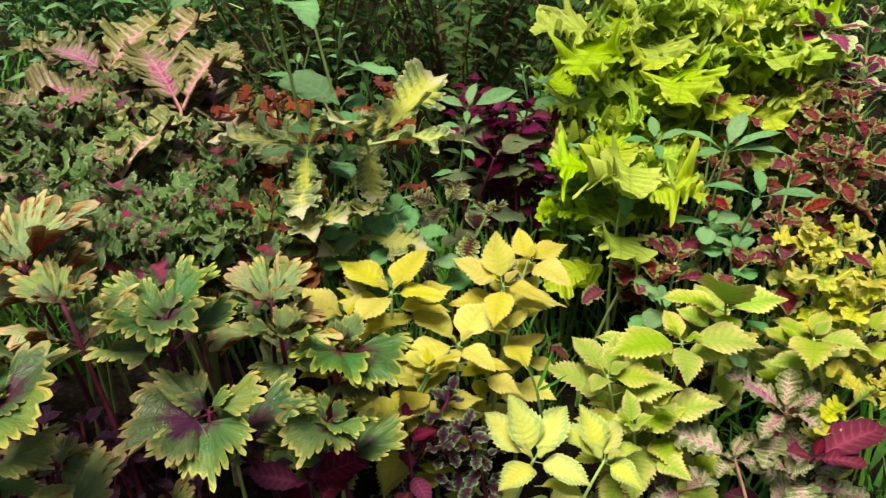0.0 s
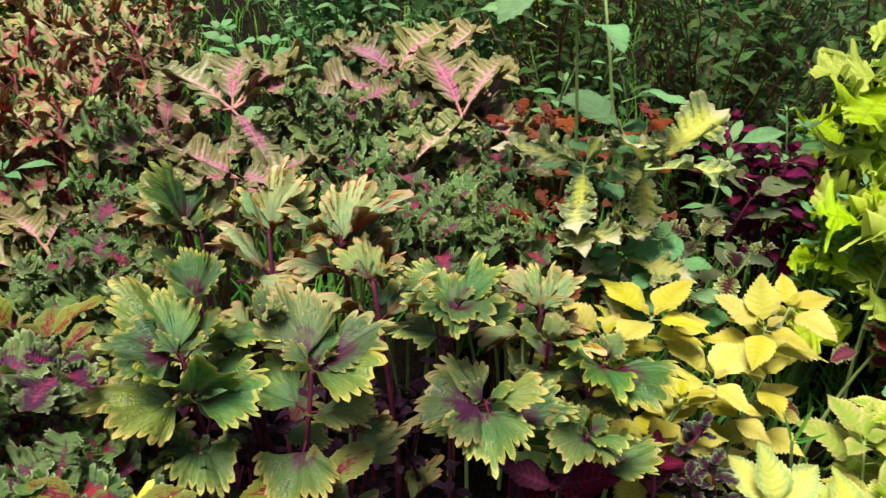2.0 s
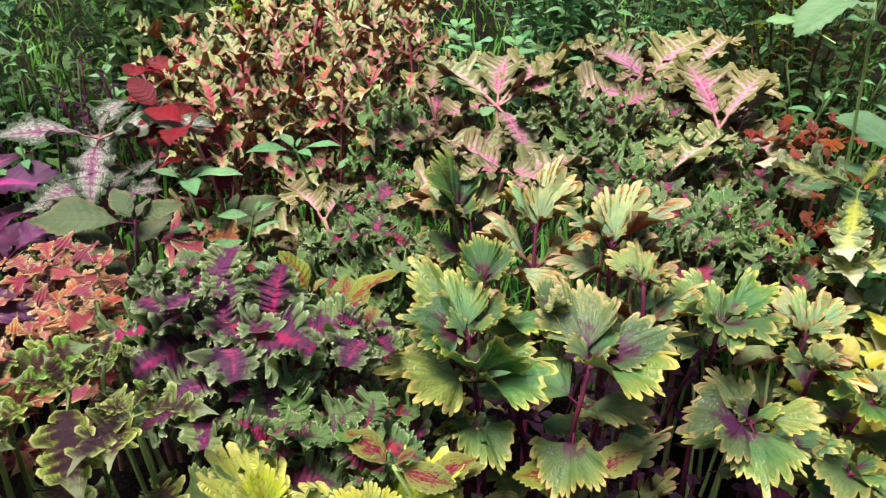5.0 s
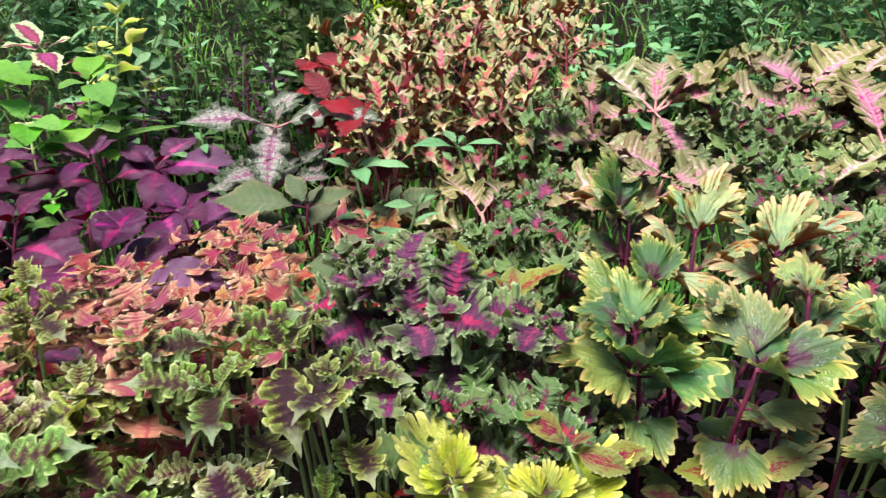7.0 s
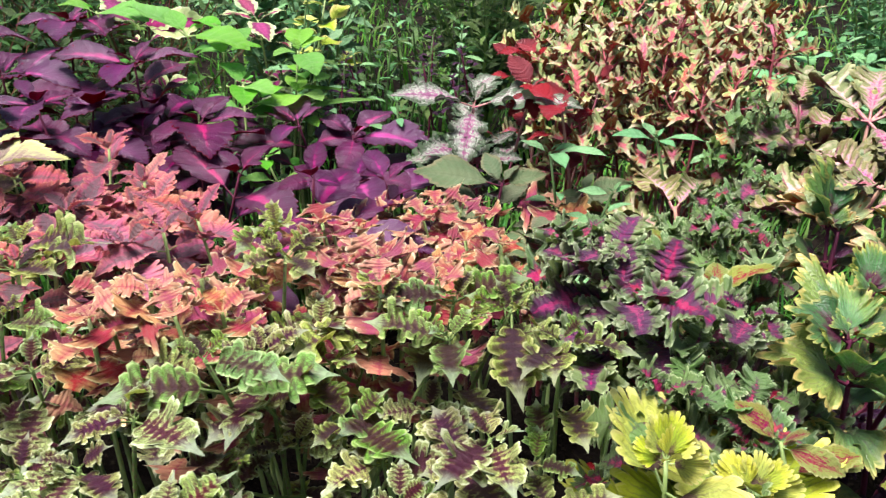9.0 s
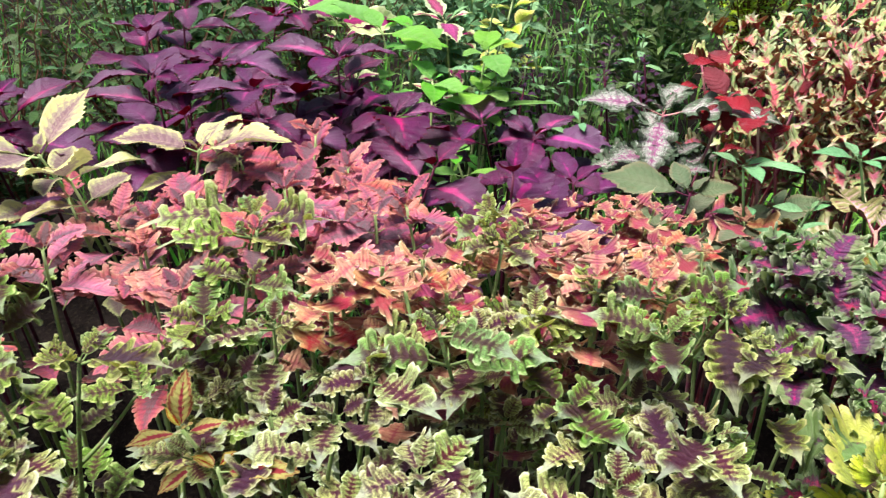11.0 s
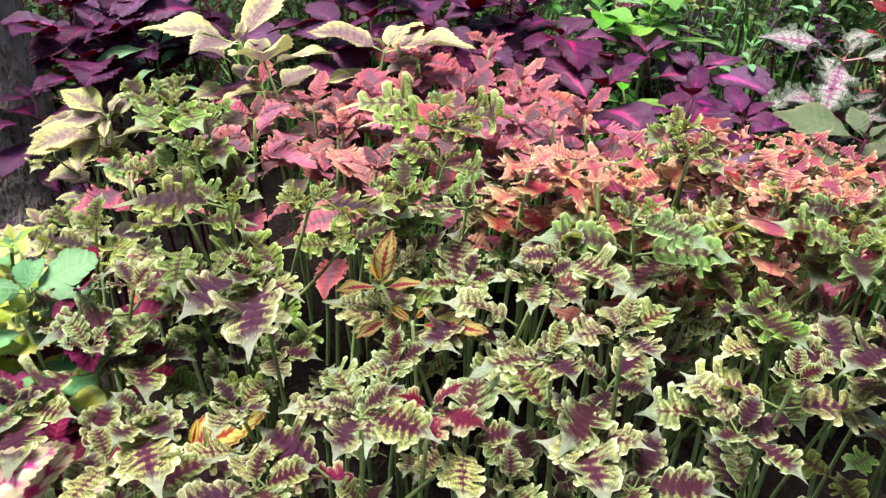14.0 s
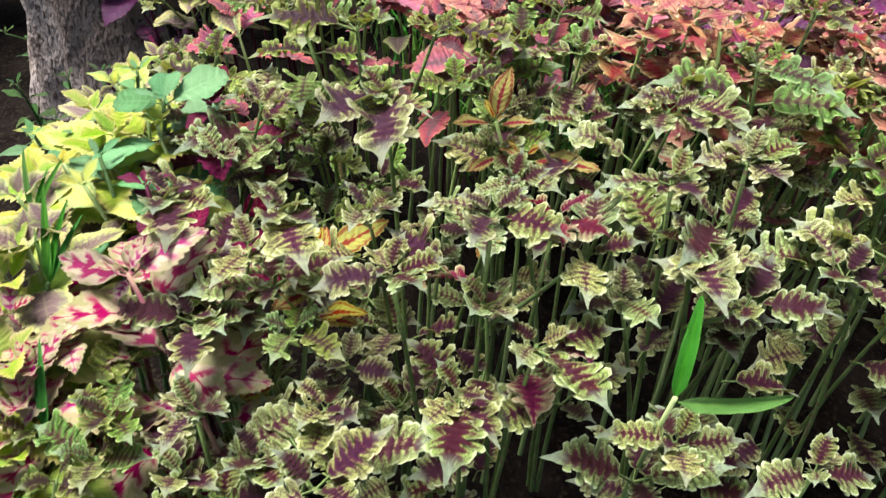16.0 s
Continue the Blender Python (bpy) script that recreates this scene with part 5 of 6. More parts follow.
plant("pinkstar", -0.546, 1.545, 0.673, [(142, 8, 0.122, 0), (78, 6, 0.167, 0), (-78, 17, 0.074, 0)], pairs=2)
plant("pinkstar", -0.414, 1.357, 0.663, [(75, 20, 0.104, 0), (-114, 6, 0.094, 0), (169, 6, 0.084, 0)], pairs=2)
plant("pinkstar", -0.923, 0.733, 0.619, [(154, 6, 0.116, 0), (94, 6, 0.099, 0)], pairs=2)
plant("pinkstar", -0.667, 0.843, 0.712, [(175, 6, 0.103, 0), (-119, 6, 0.085, 0), (-28, 6, 0.085, 0)], pairs=2)
plant("pinkstar", -0.439, 1.448, 0.656, [(64, 21, 0.093, 14), (-123, -11, 0.100, -16), (-174, 7, 0.098, -22)])
plant("pinkstar", -0.673, 1.440, 0.729)
plant("pinkstar", -0.854, 0.956, 0.748)

# coral coleus
plant("coral", -1.272, 1.002, 0.768)
plant("coral", -1.155, 1.053, 0.790)
plant("coral", -0.988, 1.115, 0.804)
plant("coral", -1.311, 0.932, 0.731)
plant("coral", -1.126, 0.908, 0.735)
plant("coral", -1.052, 1.007, 0.765)
plant("coral", -1.099, 1.151, 0.781)
plant("coral", -1.258, 0.881, 0.703)
plant("coral", -1.054, 0.902, 0.719)
plant("coral", -1.150, 0.853, 0.690)
plant("coral", -1.439, 0.979, 0.731)
plant("coral", -1.052, 1.112, 0.744)
plant("coral", -1.198, 1.184, 0.794)
plant("coral", -1.284, 1.102, 0.793)
plant("coral", -1.267, 1.646, 0.674)
plant("coral", -1.117, 0.964, 0.759)
plant("coral", -1.213, 0.914, 0.751)
plant("coral", -1.000, 0.911, 0.744)
plant("coral", -1.095, 0.860, 0.697)
plant("coral", -1.176, 0.790, 0.700)
plant("coral", -0.958, 0.934, 0.763)
plant("coral", -1.049, 0.900, 0.669)
plant("coral", -1.304, 1.022, 0.776)
plant("coral", -1.348, 0.969, 0.760)
plant("coral", -1.329, 0.907, 0.713)
plant("coral", -1.207, 1.023, 0.768)
plant("coral", -1.155, 1.083, 0.815)
plant("coral", -1.202, 1.302, 0.769)
plant("coral", -1.057, 1.220, 0.774)
plant("red", -1.339, 0.868, 0.740, [(-128, 5, 0.102, 0), (158, 5, 0.103, 0)], pairs=1)
plant("red", -1.156, 0.716, 0.735, [(-169, 5, 0.108, 0), (-64, 4, 0.120, 0)], pairs=1)
plant("red", -1.221, 1.099, 0.780, [(157, 5, 0.091, 0), (-29, 5, 0.098, 0)], pairs=1)
plant("red", -1.234, 0.734, 0.739, [(-174, 33, 0.094, -43), (22, -10, 0.070, 49), (-42, -45, 0.070, 11), (-88, -41, 0.079, -24)])
plant("red", -1.402, 0.855, 0.733, [(-160, 20, 0.053, -48), (50, 22, 0.071, 48)])
plant("red", -1.197, 0.887, 0.721)

# purple coleus
plant("purple", -1.609, 0.604, 0.570, [(-42, -25, 0.112, 0), (17, -3, 0.200, 0), (-178, 2, 0.115, 0), (100, 2, 0.141, 0)], pairs=2)
plant("purple", -1.500, 0.525, 0.530, [(-104, 2, 0.148, 0), (37, 2, 0.103, 0), (-24, 2, 0.168, 0)], pairs=2)
plant("purple", -1.856, 0.276, 0.740, [(-129, 2, 0.167, 0), (55, 2, 0.124, 0), (132, 2, 0.094, 0), (-38, 2, 0.153, 0)], pairs=2)
plant("purple", -2.306, 0.324, 0.723, [(-112, 2, 0.121, 0), (8, 0, 0.200, 0), (137, 1, 0.080, 0), (-27, 2, 0.200, 0)], pairs=2)
plant("purple", -2.067, 0.091, 0.709, [(-142, -3, 0.080, 0), (18, 14, 0.080, 0), (-47, 2, 0.174, 0), (23, -2, 0.200, 0)], pairs=2)
plant("purple", -1.806, 0.070, 0.728, [(-33, 2, 0.142, 0), (-117, 2, 0.084, 0), (95, -5, 0.080, 0)], pairs=2)
plant("purple", -1.774, 0.231, 0.632, [(-127, 2, 0.086, 0), (51, 2, 0.088, 0), (150, 2, 0.169, 0)], pairs=2)
plant("purple", -1.685, 0.309, 0.660, [(50, 2, 0.108, 0), (-67, 2, 0.126, 0), (-23, 2, 0.200, 0), (130, 2, 0.124, 0)], pairs=2)
plant("purple", -1.673, 0.515, 0.600, [(-168, 2, 0.117, 0), (-57, 2, 0.113, 0), (151, 2, 0.137, 0)], pairs=2)
plant("purple", -1.212, 0.244, 0.736, [(-99, -7, 0.054, -19), (29, -5, 0.042, 20), (-164, 17, 0.039, -18)])
plant("purple", -1.864, 0.442, 0.558, [(-135, 7, 0.083, -22), (51, 3, 0.081, 22)])
plant("purple", -2.372, 0.114, 0.767, [(-142, 10, 0.159, -21), (57, 6, 0.096, 22), (-7, -15, 0.112, 11)])
plant("purple", -1.797, -0.110, 0.795, [(-150, 13, 0.077, -20), (37, -2, 0.057, 21), (-20, -17, 0.045, 7)])
plant("purple", -1.855, 0.299, 0.650)
plant("purple", -1.853, 0.179, 0.675)
plant("purple", -1.732, -0.081, 0.732)
plant("purple", -1.435, 0.246, 0.662)
plant("purple", -1.838, 0.383, 0.550)
plant("purple", -2.214, -0.016, 0.757)
plant("purple", -1.293, 0.437, 0.633)
plant("purple", -1.969, -0.459, 0.721)
plant("purple", -2.007, -0.521, 0.697)

# pale edged coleus behind the purple
plant("magenta", -2.161, 0.420, 0.728, [(-149, 24, 0.118, -41), (49, 0, 0.114, 45), (43, -11, 0.159, 44), (98, 40, 0.047, 30)])
plant("magenta", -1.924, 0.606, 0.616, size=0.7)
plant("weed", -1.914, 0.734, 0.674)
plant("weed", -1.872, 0.652, 0.620)
plant("weed", -1.920, 0.480, 0.606)

# silver coleus
plant("silver", -1.328, 0.678, 0.697, [(-121, 5, 0.127, 0), (14, 5, 0.173, 0), (-55, -30, 0.118, 0), (120, 5, 0.103, 0)], pairs=1)
plant("silver", -1.286, 0.646, 0.639, [(-112, -9, 0.090, -18), (167, 20, 0.058, -15)])
plant("grey_green", -1.159, 0.578, 0.630, [(50, 10, 0.078, 21), (168, 20, 0.078, -15), (-137, 0, 0.156, -22)])
plant("grey_green", -1.070, 0.685, 0.606, [(50, 10, 0.087, 21), (-130, -2, 0.040, -21)])

# orange coleus
plant("orange", -1.119, 0.448, 0.656)
plant("orange", -1.161, 0.429, 0.643)
plant("orange", -1.206, 0.375, 0.642)
plant("orange", -1.204, 0.336, 0.644)
plant("orange", -1.111, 0.243, 0.698)
plant("orange", -1.122, 0.348, 0.643)
plant("orange", -0.978, 0.314, 0.705)
plant("orange", -0.924, 0.322, 0.720)
plant("orange", -0.948, 0.256, 0.711)
plant("orange", -0.989, 0.215, 0.720)
plant("orange", -0.931, 0.136, 0.778)
plant("orange", -1.043, 0.157, 0.750)
plant("orange", -0.848, 0.146, 0.786)
plant("orange", -0.958, 0.115, 0.767)
plant("orange", -1.055, 0.150, 0.764)
plant("orange", -1.046, 0.417, 0.677)
plant("orange", -1.152, 0.392, 0.646)
plant("orange", -1.097, 0.648, 0.582, [(-143, 4, 0.075, -12), (123, 16, 0.050, -3), (15, 4, 0.070, 12), (-76, -6, 0.060, -4)], size=1.4)
plant("orange", -1.071, 0.062, 0.752)
plant("orange", -1.049, 0.112, 0.758)
plant("orange", -1.038, -0.017, 0.770)
plant("orange", -1.019, -0.078, 0.792)
plant("orange", -1.059, -0.111, 0.785)
plant("orange", -0.975, -0.077, 0.787)
plant("orange", -1.017, -0.140, 0.793)
plant("orange", -0.997, 0.139, 0.725)
plant("orange", -0.872, 0.091, 0.796)
plant("orange", -0.960, -0.036, 0.777)
plant("orange", -0.901, 0.047, 0.714)

# rose coleus
plant("rose", -1.617, -0.035, 0.692, [(120, 25, 0.071, 8), (-76, -14, 0.062, -13), (26, -6, 0.086, 20)])
plant("rose", -1.432, -0.181, 0.712)
plant("rose", -1.417, -0.229, 0.711)
plant("rose", -1.503, -0.103, 0.681)
plant("rose", -1.546, -0.006, 0.649)
plant("rose", -1.465, 0.037, 0.657)
plant("rose", -1.396, 0.083, 0.680)
plant("rose", -1.639, 0.119, 0.680)
plant("rose", -1.510, 0.118, 0.664)
plant("rose", -1.199, -0.246, 0.717, size=0.6)
plant("rose", -1.314, -0.271, 0.721, size=0.6)
plant("rose", -1.291, -0.196, 0.733, size=0.6)
plant("rose", -1.334, -0.078, 0.709)
plant("rose", -1.238, 0.077, 0.721)
plant("rose", -1.269, -0.011, 0.704)
plant("rose", -1.225, -0.144, 0.761, size=0.6)
plant("rose", -1.683, -0.305, 0.656)
plant("rose", -1.590, -0.045, 0.698)
plant("rose", -1.463, -0.268, 0.702)
plant("rose", -1.449, -0.022, 0.688)
plant("rose", -1.453, 0.074, 0.657)
plant("rose", -1.324, -0.262, 0.728)
plant("rose", -1.202, -0.255, 0.720)
plant("rose", -1.252, 0.034, 0.715)
plant("rose", -1.581, -0.559, 0.582)
plant("rose", -1.370, -0.373, 0.739)

# cream arrow coleus
plant("arrow", -1.743, -0.324, 0.719, [(115, 30, 0.146, 0), (-104, 10, 0.169, 0), (-47, 10, 0.138, 0)], pairs=2)
plant("arrow", -1.658, -0.298, 0.704, [(66, 10, 0.127, 0), (-13, 25, 0.200, 0)], pairs=2)
plant("arrow", -1.593, -0.104, 0.727, [(-124, 10, 0.140, 0), (134, 10, 0.093, 0), (37, 10, 0.172, 0)], pairs=2)
plant("arrow", -1.774, -0.586, 0.586, [(-87, -10, 0.130, -27), (142, 33, 0.081, 7), (-120, 8, 0.089, -30), (-36, -25, 0.095, -6)])
plant("arrow", -1.716, -0.564, 0.631, [(-136, 16, 0.104, -28), (99, 22, 0.077, 24), (-25, -26, 0.047, 1), (-100, -5, 0.078, -29)])
plant("arrow", -1.969, -0.635, 0.494, size=1.1)
plant("mint", -1.884, -0.460, 0.681, [(-79, -10, 0.123, -18), (160, 26, 0.105, -2), (98, 17, 0.088, 18)], size=1.5)

# purple lobed coleus at the front
plant("lobed_green", -0.862, 0.085, 0.782)
plant("lobed_green", -0.837, 0.255, 0.718)
plant("lobed_green", -1.295, -0.123, 0.744, [(-104, 1, 0.134, -7), (42, 3, 0.080, 8), (177, 11, 0.046, -5)])
plant("lobed_green", -1.125, -0.194, 0.758, [(-137, 5, 0.068, -8), (33, 1, 0.059, 8)])
plant("lobed_green", -0.823, 0.147, 0.776, [(58, 5, 0.074, 8), (-122, 3, 0.073, -8)])
plant("lobed_green", -0.886, -0.092, 0.795, [(25, 0, 0.077, 7), (168, 11, 0.033, -3)])
plant("lobed", -1.062, -0.192, 0.736, [(-92, -1, 0.078, -7), (71, 7, 0.048, 8)])
plant("lobed_green", -1.140, -0.280, 0.694)
plant("lobed", -1.008, -0.312, 0.656, [(-7, -4, 0.043, 3), (-119, 5, 0.059, -8)])
plant("lobed", -0.942, -0.246, 0.725, [(-97, 1, 0.050, -8), (77, 6, 0.037, 8)])
plant("lobed_green", -1.162, -0.501, 0.761)
plant("lobed_green", -1.350, -0.438, 0.762)
plant("lobed_green", -1.668, -0.453, 0.676)
plant("lobed_green", -1.782, -0.573, 0.580)
plant("lobed_green", -1.275, -0.465, 0.750)
plant("lobed", -1.073, -0.564, 0.714)
plant("lobed", -1.036, -0.615, 0.679)
plant("lobed", -0.843, -0.364, 0.737, [(91, 8, 0.039, 7), (-85, 0, 0.041, -7)])
plant("lobed", -0.905, -0.028, 0.753)
plant("lobed", -0.704, -0.029, 0.715)
plant("lobed", -1.070, -0.279, 0.666)
plant("lobed", -1.087, -0.639, 0.666, [(62, 3, 0.046, 8), (-130, 7, 0.048, -7)])
plant("lobed", -0.926, -0.560, 0.647, [(-13, -4, 0.065, 1), (-155, 10, 0.043, -5)])
plant("lobed_green", -0.876, -0.715, 0.639, [(-102, 3, 0.043, -8), (86, 6, 0.048, 8)])

# striped coleus
plant("stripe", -1.012, -0.315, 0.690, [(141, 70, 0.068, 0), (-95, 10, 0.054, 0), (58, 10, 0.047, 0)], pairs=1)
plant("stripe", -0.959, -0.300, 0.675, [(39, 10, 0.088, 0), (-165, -15, 0.050, 0)], pairs=1)
plant("stripe", -0.897, -0.543, 0.645, [(91, 12, 0.081, 21), (-12, -18, 0.020, 2)])

# cream and magenta coleus
plant("candy", -0.849, -0.708, 0.705, [(-107, 3, 0.063, -35), (145, 38, 0.036, 9), (93, 18, 0.079, 32), (-32, -30, 0.024, -8)])
plant("candy", -0.832, -0.803, 0.626)
plant("maroon", -1.104, -0.619, 0.703, [(150, 26, 0.060, 4), (-44, -16, 0.036, -9)])
plant("maroon", -1.015, -0.694, 0.674, size=0.6)
plant("maroon", -0.933, -0.658, 0.657)

# pale leaves by the trunk
plant("round_weed", -1.112, -0.665, 0.713, [(-102, 2, 0.054, -22), (91, 12, 0.076, 21), (178, 25, 0.042, -6)], size=1.3)
plant("arrow", -1.314, -0.763, 0.611, size=0.7)
plant("arrow", -1.226, -0.788, 0.610, size=0.7)
plant("yellow", -1.231, -0.840, 0.590, size=0.7)
plant("yellow_green", -1.113, -0.742, 0.660, size=0.8)
plant("arrow", -0.958, -0.806, 0.663)
plant("yellow_green", -0.936, -0.825, 0.644)
plant("yellow_green", -1.154, -0.689, 0.677, size=0.7)

# weeds behind the bed
plant("bigweed", -0.252, 1.151, 0.930, [(-115, -6, 0.200, 0)], pairs=1)
plant("bigweed", -0.214, 1.183, 0.930, [(-11, -5, 0.100, 0)], pairs=1)
plant("weed", -0.384, 1.659, 0.671)
plant("weed", -0.277, 1.599, 0.659)
plant("weed", -0.559, 1.653, 0.665)
plant("weed", -0.178, 1.549, 0.669)
plant("weed", -0.449, 1.599, 0.625)
plant("weed", 0.230, 1.798, 0.538, size=0.8)
plant("mint", -0.292, 1.530, 0.646)
plant("mint", -0.202, 1.539, 0.717, size=0.8)
plant("mint", 0.182, 1.730, 0.560)
plant("round_weed", 0.214, 1.664, 0.549)
plant("round_weed", -1.324, 1.963, 0.540, size=1.5)
plant("round_weed", -0.999, 1.643, 0.622, size=1.4)
plant("mint", -0.748, 1.487, 0.736)
plant("weed", -0.948, 1.776, 0.635)
plant("weed", -0.689, 1.498, 0.740)
plant("mint", -0.503, 1.664, 0.681)
plant("basil", -1.949, 1.145, 0.604)
plant("basil", -1.731, 0.910, 0.626)
plant("basil", -1.665, 0.973, 0.658)
plant("basil", -1.886, 0.803, 0.630)
plant("basil", -1.470, 0.758, 0.688)
plant("basil", -1.775, 0.704, 0.608)
plant("basil", -1.837, 0.776, 0.614)
plant("mint", -1.834, 0.783, 0.649)
plant("mint", -1.838, 0.678, 0.649)
plant("weed", -1.908, 1.105, 0.613)
plant("weed", -1.973, 0.927, 0.684)
plant("weed", -2.050, 1.152, 0.638)
plant("mint", -1.802, 1.109, 0.647)
plant("weed", -1.966, 0.753, 0.745)
plant("weed", -1.887, 0.723, 0.642)
plant("weed", -1.915, 0.891, 0.652)
plant("mint", -1.895, 0.964, 0.689)
plant("mint", -1.877, 0.680, 0.695, size=1.3)
plant("yellow_green", -1.961, 0.811, 0.769, size=0.8)
plant("weed", -1.866, 0.779, 0.628)
plant("weed", -1.872, 0.926, 0.621)
plant("weed", -1.697, 0.875, 0.624)
plant("mint", -1.561, 0.687, 0.632)
plant("weed", -1.924, 0.638, 0.630)
plant("mint", -1.588, 0.292, 0.617, size=0.6)
plant("mint", -1.615, 0.327, 0.605, size=0.7)
plant("weed", -1.845, 0.494, 0.611)
plant("weed", -1.378, -0.830, 0.557, size=0.8)
plant("mint", -1.226, -0.829, 0.625, size=0.9)
plant("weed", -1.462, -0.766, 0.574, size=0.7)
plant("purple", -1.982, -0.413, 0.786)
plant("purple", -1.936, -0.354, 0.759)
plant("purple", -2.034, -0.516, 0.786)
plant("purple", -2.059, -0.596, 0.712)
plant("purple", -1.910, -0.584, 0.662, size=0.8)
plant("purple", -2.051, -0.586, 0.713)
plant("purple", -1.930, -0.538, 0.690)
plant("purple", -1.925, -0.493, 0.717, size=0.8)
plant("basil", -1.854, -0.565, 0.636)

# grass among the plants
plant("broad_grass", -0.596, -0.331, 0.713, [(144, 58, 0.082, 14), (63, -8, 0.089, 54)])
plant("blade_grass", -1.881, 0.638, 0.595, [(37, -8, 0.159, 20)])
plant("blade_grass", -0.930, -0.793, 0.641, [(150, 53, 0.097, 8), (114, 43, 0.077, 34), (-176, 52, 0.058, -17), (132, 50, 0.085, 22)])
plant("blade_grass", -1.006, -0.803, 0.667, [(178, 53, 0.072, -12), (125, 48, 0.053, 27), (112, 42, 0.068, 35)])
plant("blade_grass", -0.796, -0.802, 0.592, [(152, 54, 0.084, 7), (178, 53, 0.063, -12)])
plant("blade_grass", -1.751, 0.585, 0.597, [(53, -1, 0.159, 22)])
plant("blade_grass", 0.133, 0.835, 0.420, [(47, 36, 0.063, 26), (7, 10, 0.052, 40), (116, 41, 0.045, -16)])

# pale plants beside the trunk
plant("arrow", -1.027, -0.817, 0.675, size=0.8)
plant("yellow_green", -1.074, -0.809, 0.662, size=0.8)
plant("yellow", -1.091, -0.780, 0.666, size=0.6)
plant("arrow", -0.963, -0.778, 0.674, size=0.8)
plant("yellow_green", -0.855, -0.825, 0.622)
plant("candy", -0.815, -0.818, 0.605)
plant("candy", -0.895, -0.823, 0.639)
plant("yellow_green", -0.788, -0.830, 0.572)
plant("lobed_green", -0.799, -0.811, 0.591)
plant("lemon", -1.031, -0.754, 0.674, size=0.7)
plant("lemon", -1.097, -0.732, 0.653, size=0.6)
plant("yellow_green", -0.954, -0.822, 0.657)
plant("mint", -1.177, -0.769, 0.648)
plant("mint", -1.063, -0.737, 0.685, size=1.2)
plant("yellow_green", -1.126, -0.724, 0.669)
plant("mint", -1.319, -0.703, 0.644)
plant("lemon", -1.107, -0.677, 0.687, size=0.7)
plant("arrow", -1.929, -0.635, 0.573, size=0.8)
# low basil and one purple coleus, added to darken ground the sun reaches
plant("basil", -2.243, -0.740, 0.311)
plant("basil", -2.053, -0.665, 0.349)
plant("basil", -2.198, -0.622, 0.352)
plant("purple", -2.291, -0.728, 0.447)
plant("basil", -2.364, -0.795, 0.192)
plant("basil", -2.044, -0.848, 0.278)
plant("weed", -1.910, -0.893, 0.342, size=0.8)
plant("weed", -2.055, -1.024, 0.266)
plant("weed", -2.611, -1.136, 0.135)
plant("lobed_green", -1.309, -0.601, 0.656)
plant("lobed_green", -1.475, -0.649, 0.588, size=0.8)
plant("yellow_green", -1.387, -0.710, 0.609, size=0.8)
plant("lemon", -1.318, -0.734, 0.629, size=0.7)
plant("yellow_green", -1.279, -0.764, 0.616, size=0.8)
plant("lemon", -1.211, -0.773, 0.619, size=0.8)
plant("arrow", -1.471, -0.683, 0.581, size=0.7)

# more pink star coleus at the back
plant("pinkstar", -0.612, 1.151, 0.706, [(171, 6, 0.091, -15), (32, 12, 0.084, 13), (-107, -10, 0.046, -4)])
plant("red", -0.676, 0.344, 0.670, size=0.45)
plant("red", -0.659, 0.372, 0.662, size=0.45)
plant("red", -0.683, 0.344, 0.674, size=0.4)
plant("splotch", -0.404, 0.460, 0.578, [(-150, 7, 0.074, -20), (45, 11, 0.078, 20), (97, 36, 0.045, 15), (-85, -28, 0.033, -16), (-179, 25, 0.041, -29)], size=0.75)

# bright weeds behind the purple coleus
plant("bright_weed", -1.812, 0.477, 0.660, [(170, 15, 0.094, 0), (4, 0, 0.099, 0), (-26, -5, 0.110, 0)], pairs=2)
plant("bright_weed", -1.803, 0.368, 0.660, [(180, 10, 0.069, 0), (32, 0, 0.063, 0)], pairs=2)
plant("bright_weed", -1.542, 0.357, 0.620, [(-174, 3, 0.050, 0), (14, 26, 0.050, 0), (-32, 1, 0.050, 0)], pairs=2)
plant("bright_weed", -1.813, 0.621, 0.700, [(-77, 5, 0.071, 0), (101, 5, 0.088, 0), (-12, -11, 0.120, 0), (142, 6, 0.120, 0)], pairs=2)
plant("bright_weed", -1.996, 0.546, 0.720, [(-171, 5, 0.102, 0), (1, 3, 0.120, 0), (-31, -7, 0.120, 0)], pairs=2)
plant("bright_weed", -1.778, 0.589, 0.620, [(-57, 3, 0.120, 0), (-3, 5, 0.094, 0), (153, 5, 0.092, 0)], pairs=2)

# low dark plants of the basil sort, added to imitate shade in the gaps
plant("basil", -0.583, 0.616, 0.497)
plant("basil", -0.545, 0.641, 0.507)
plant("basil", -0.553, 0.589, 0.482)
plant("basil", -0.445, 0.701, 0.489)
plant("basil", -0.536, 0.577, 0.520)
plant("basil", -0.451, 0.616, 0.462)
plant("basil", -0.389, 0.691, 0.485)
plant("basil", -0.596, 0.561, 0.580)
plant("basil", -0.346, 0.781, 0.527)
plant("basil", -0.481, 0.557, 0.446)
plant("basil", -0.390, 0.686, 0.468)
plant("basil", -0.259, 0.725, 0.444)
plant("basil", -0.148, 0.844, 0.428)
plant("basil", -0.443, 0.615, 0.460)
plant("basil", -0.309, 0.675, 0.406)
plant("basil", -0.414, 0.709, 0.470)
plant("basil", -0.463, 0.661, 0.573)

understorey()


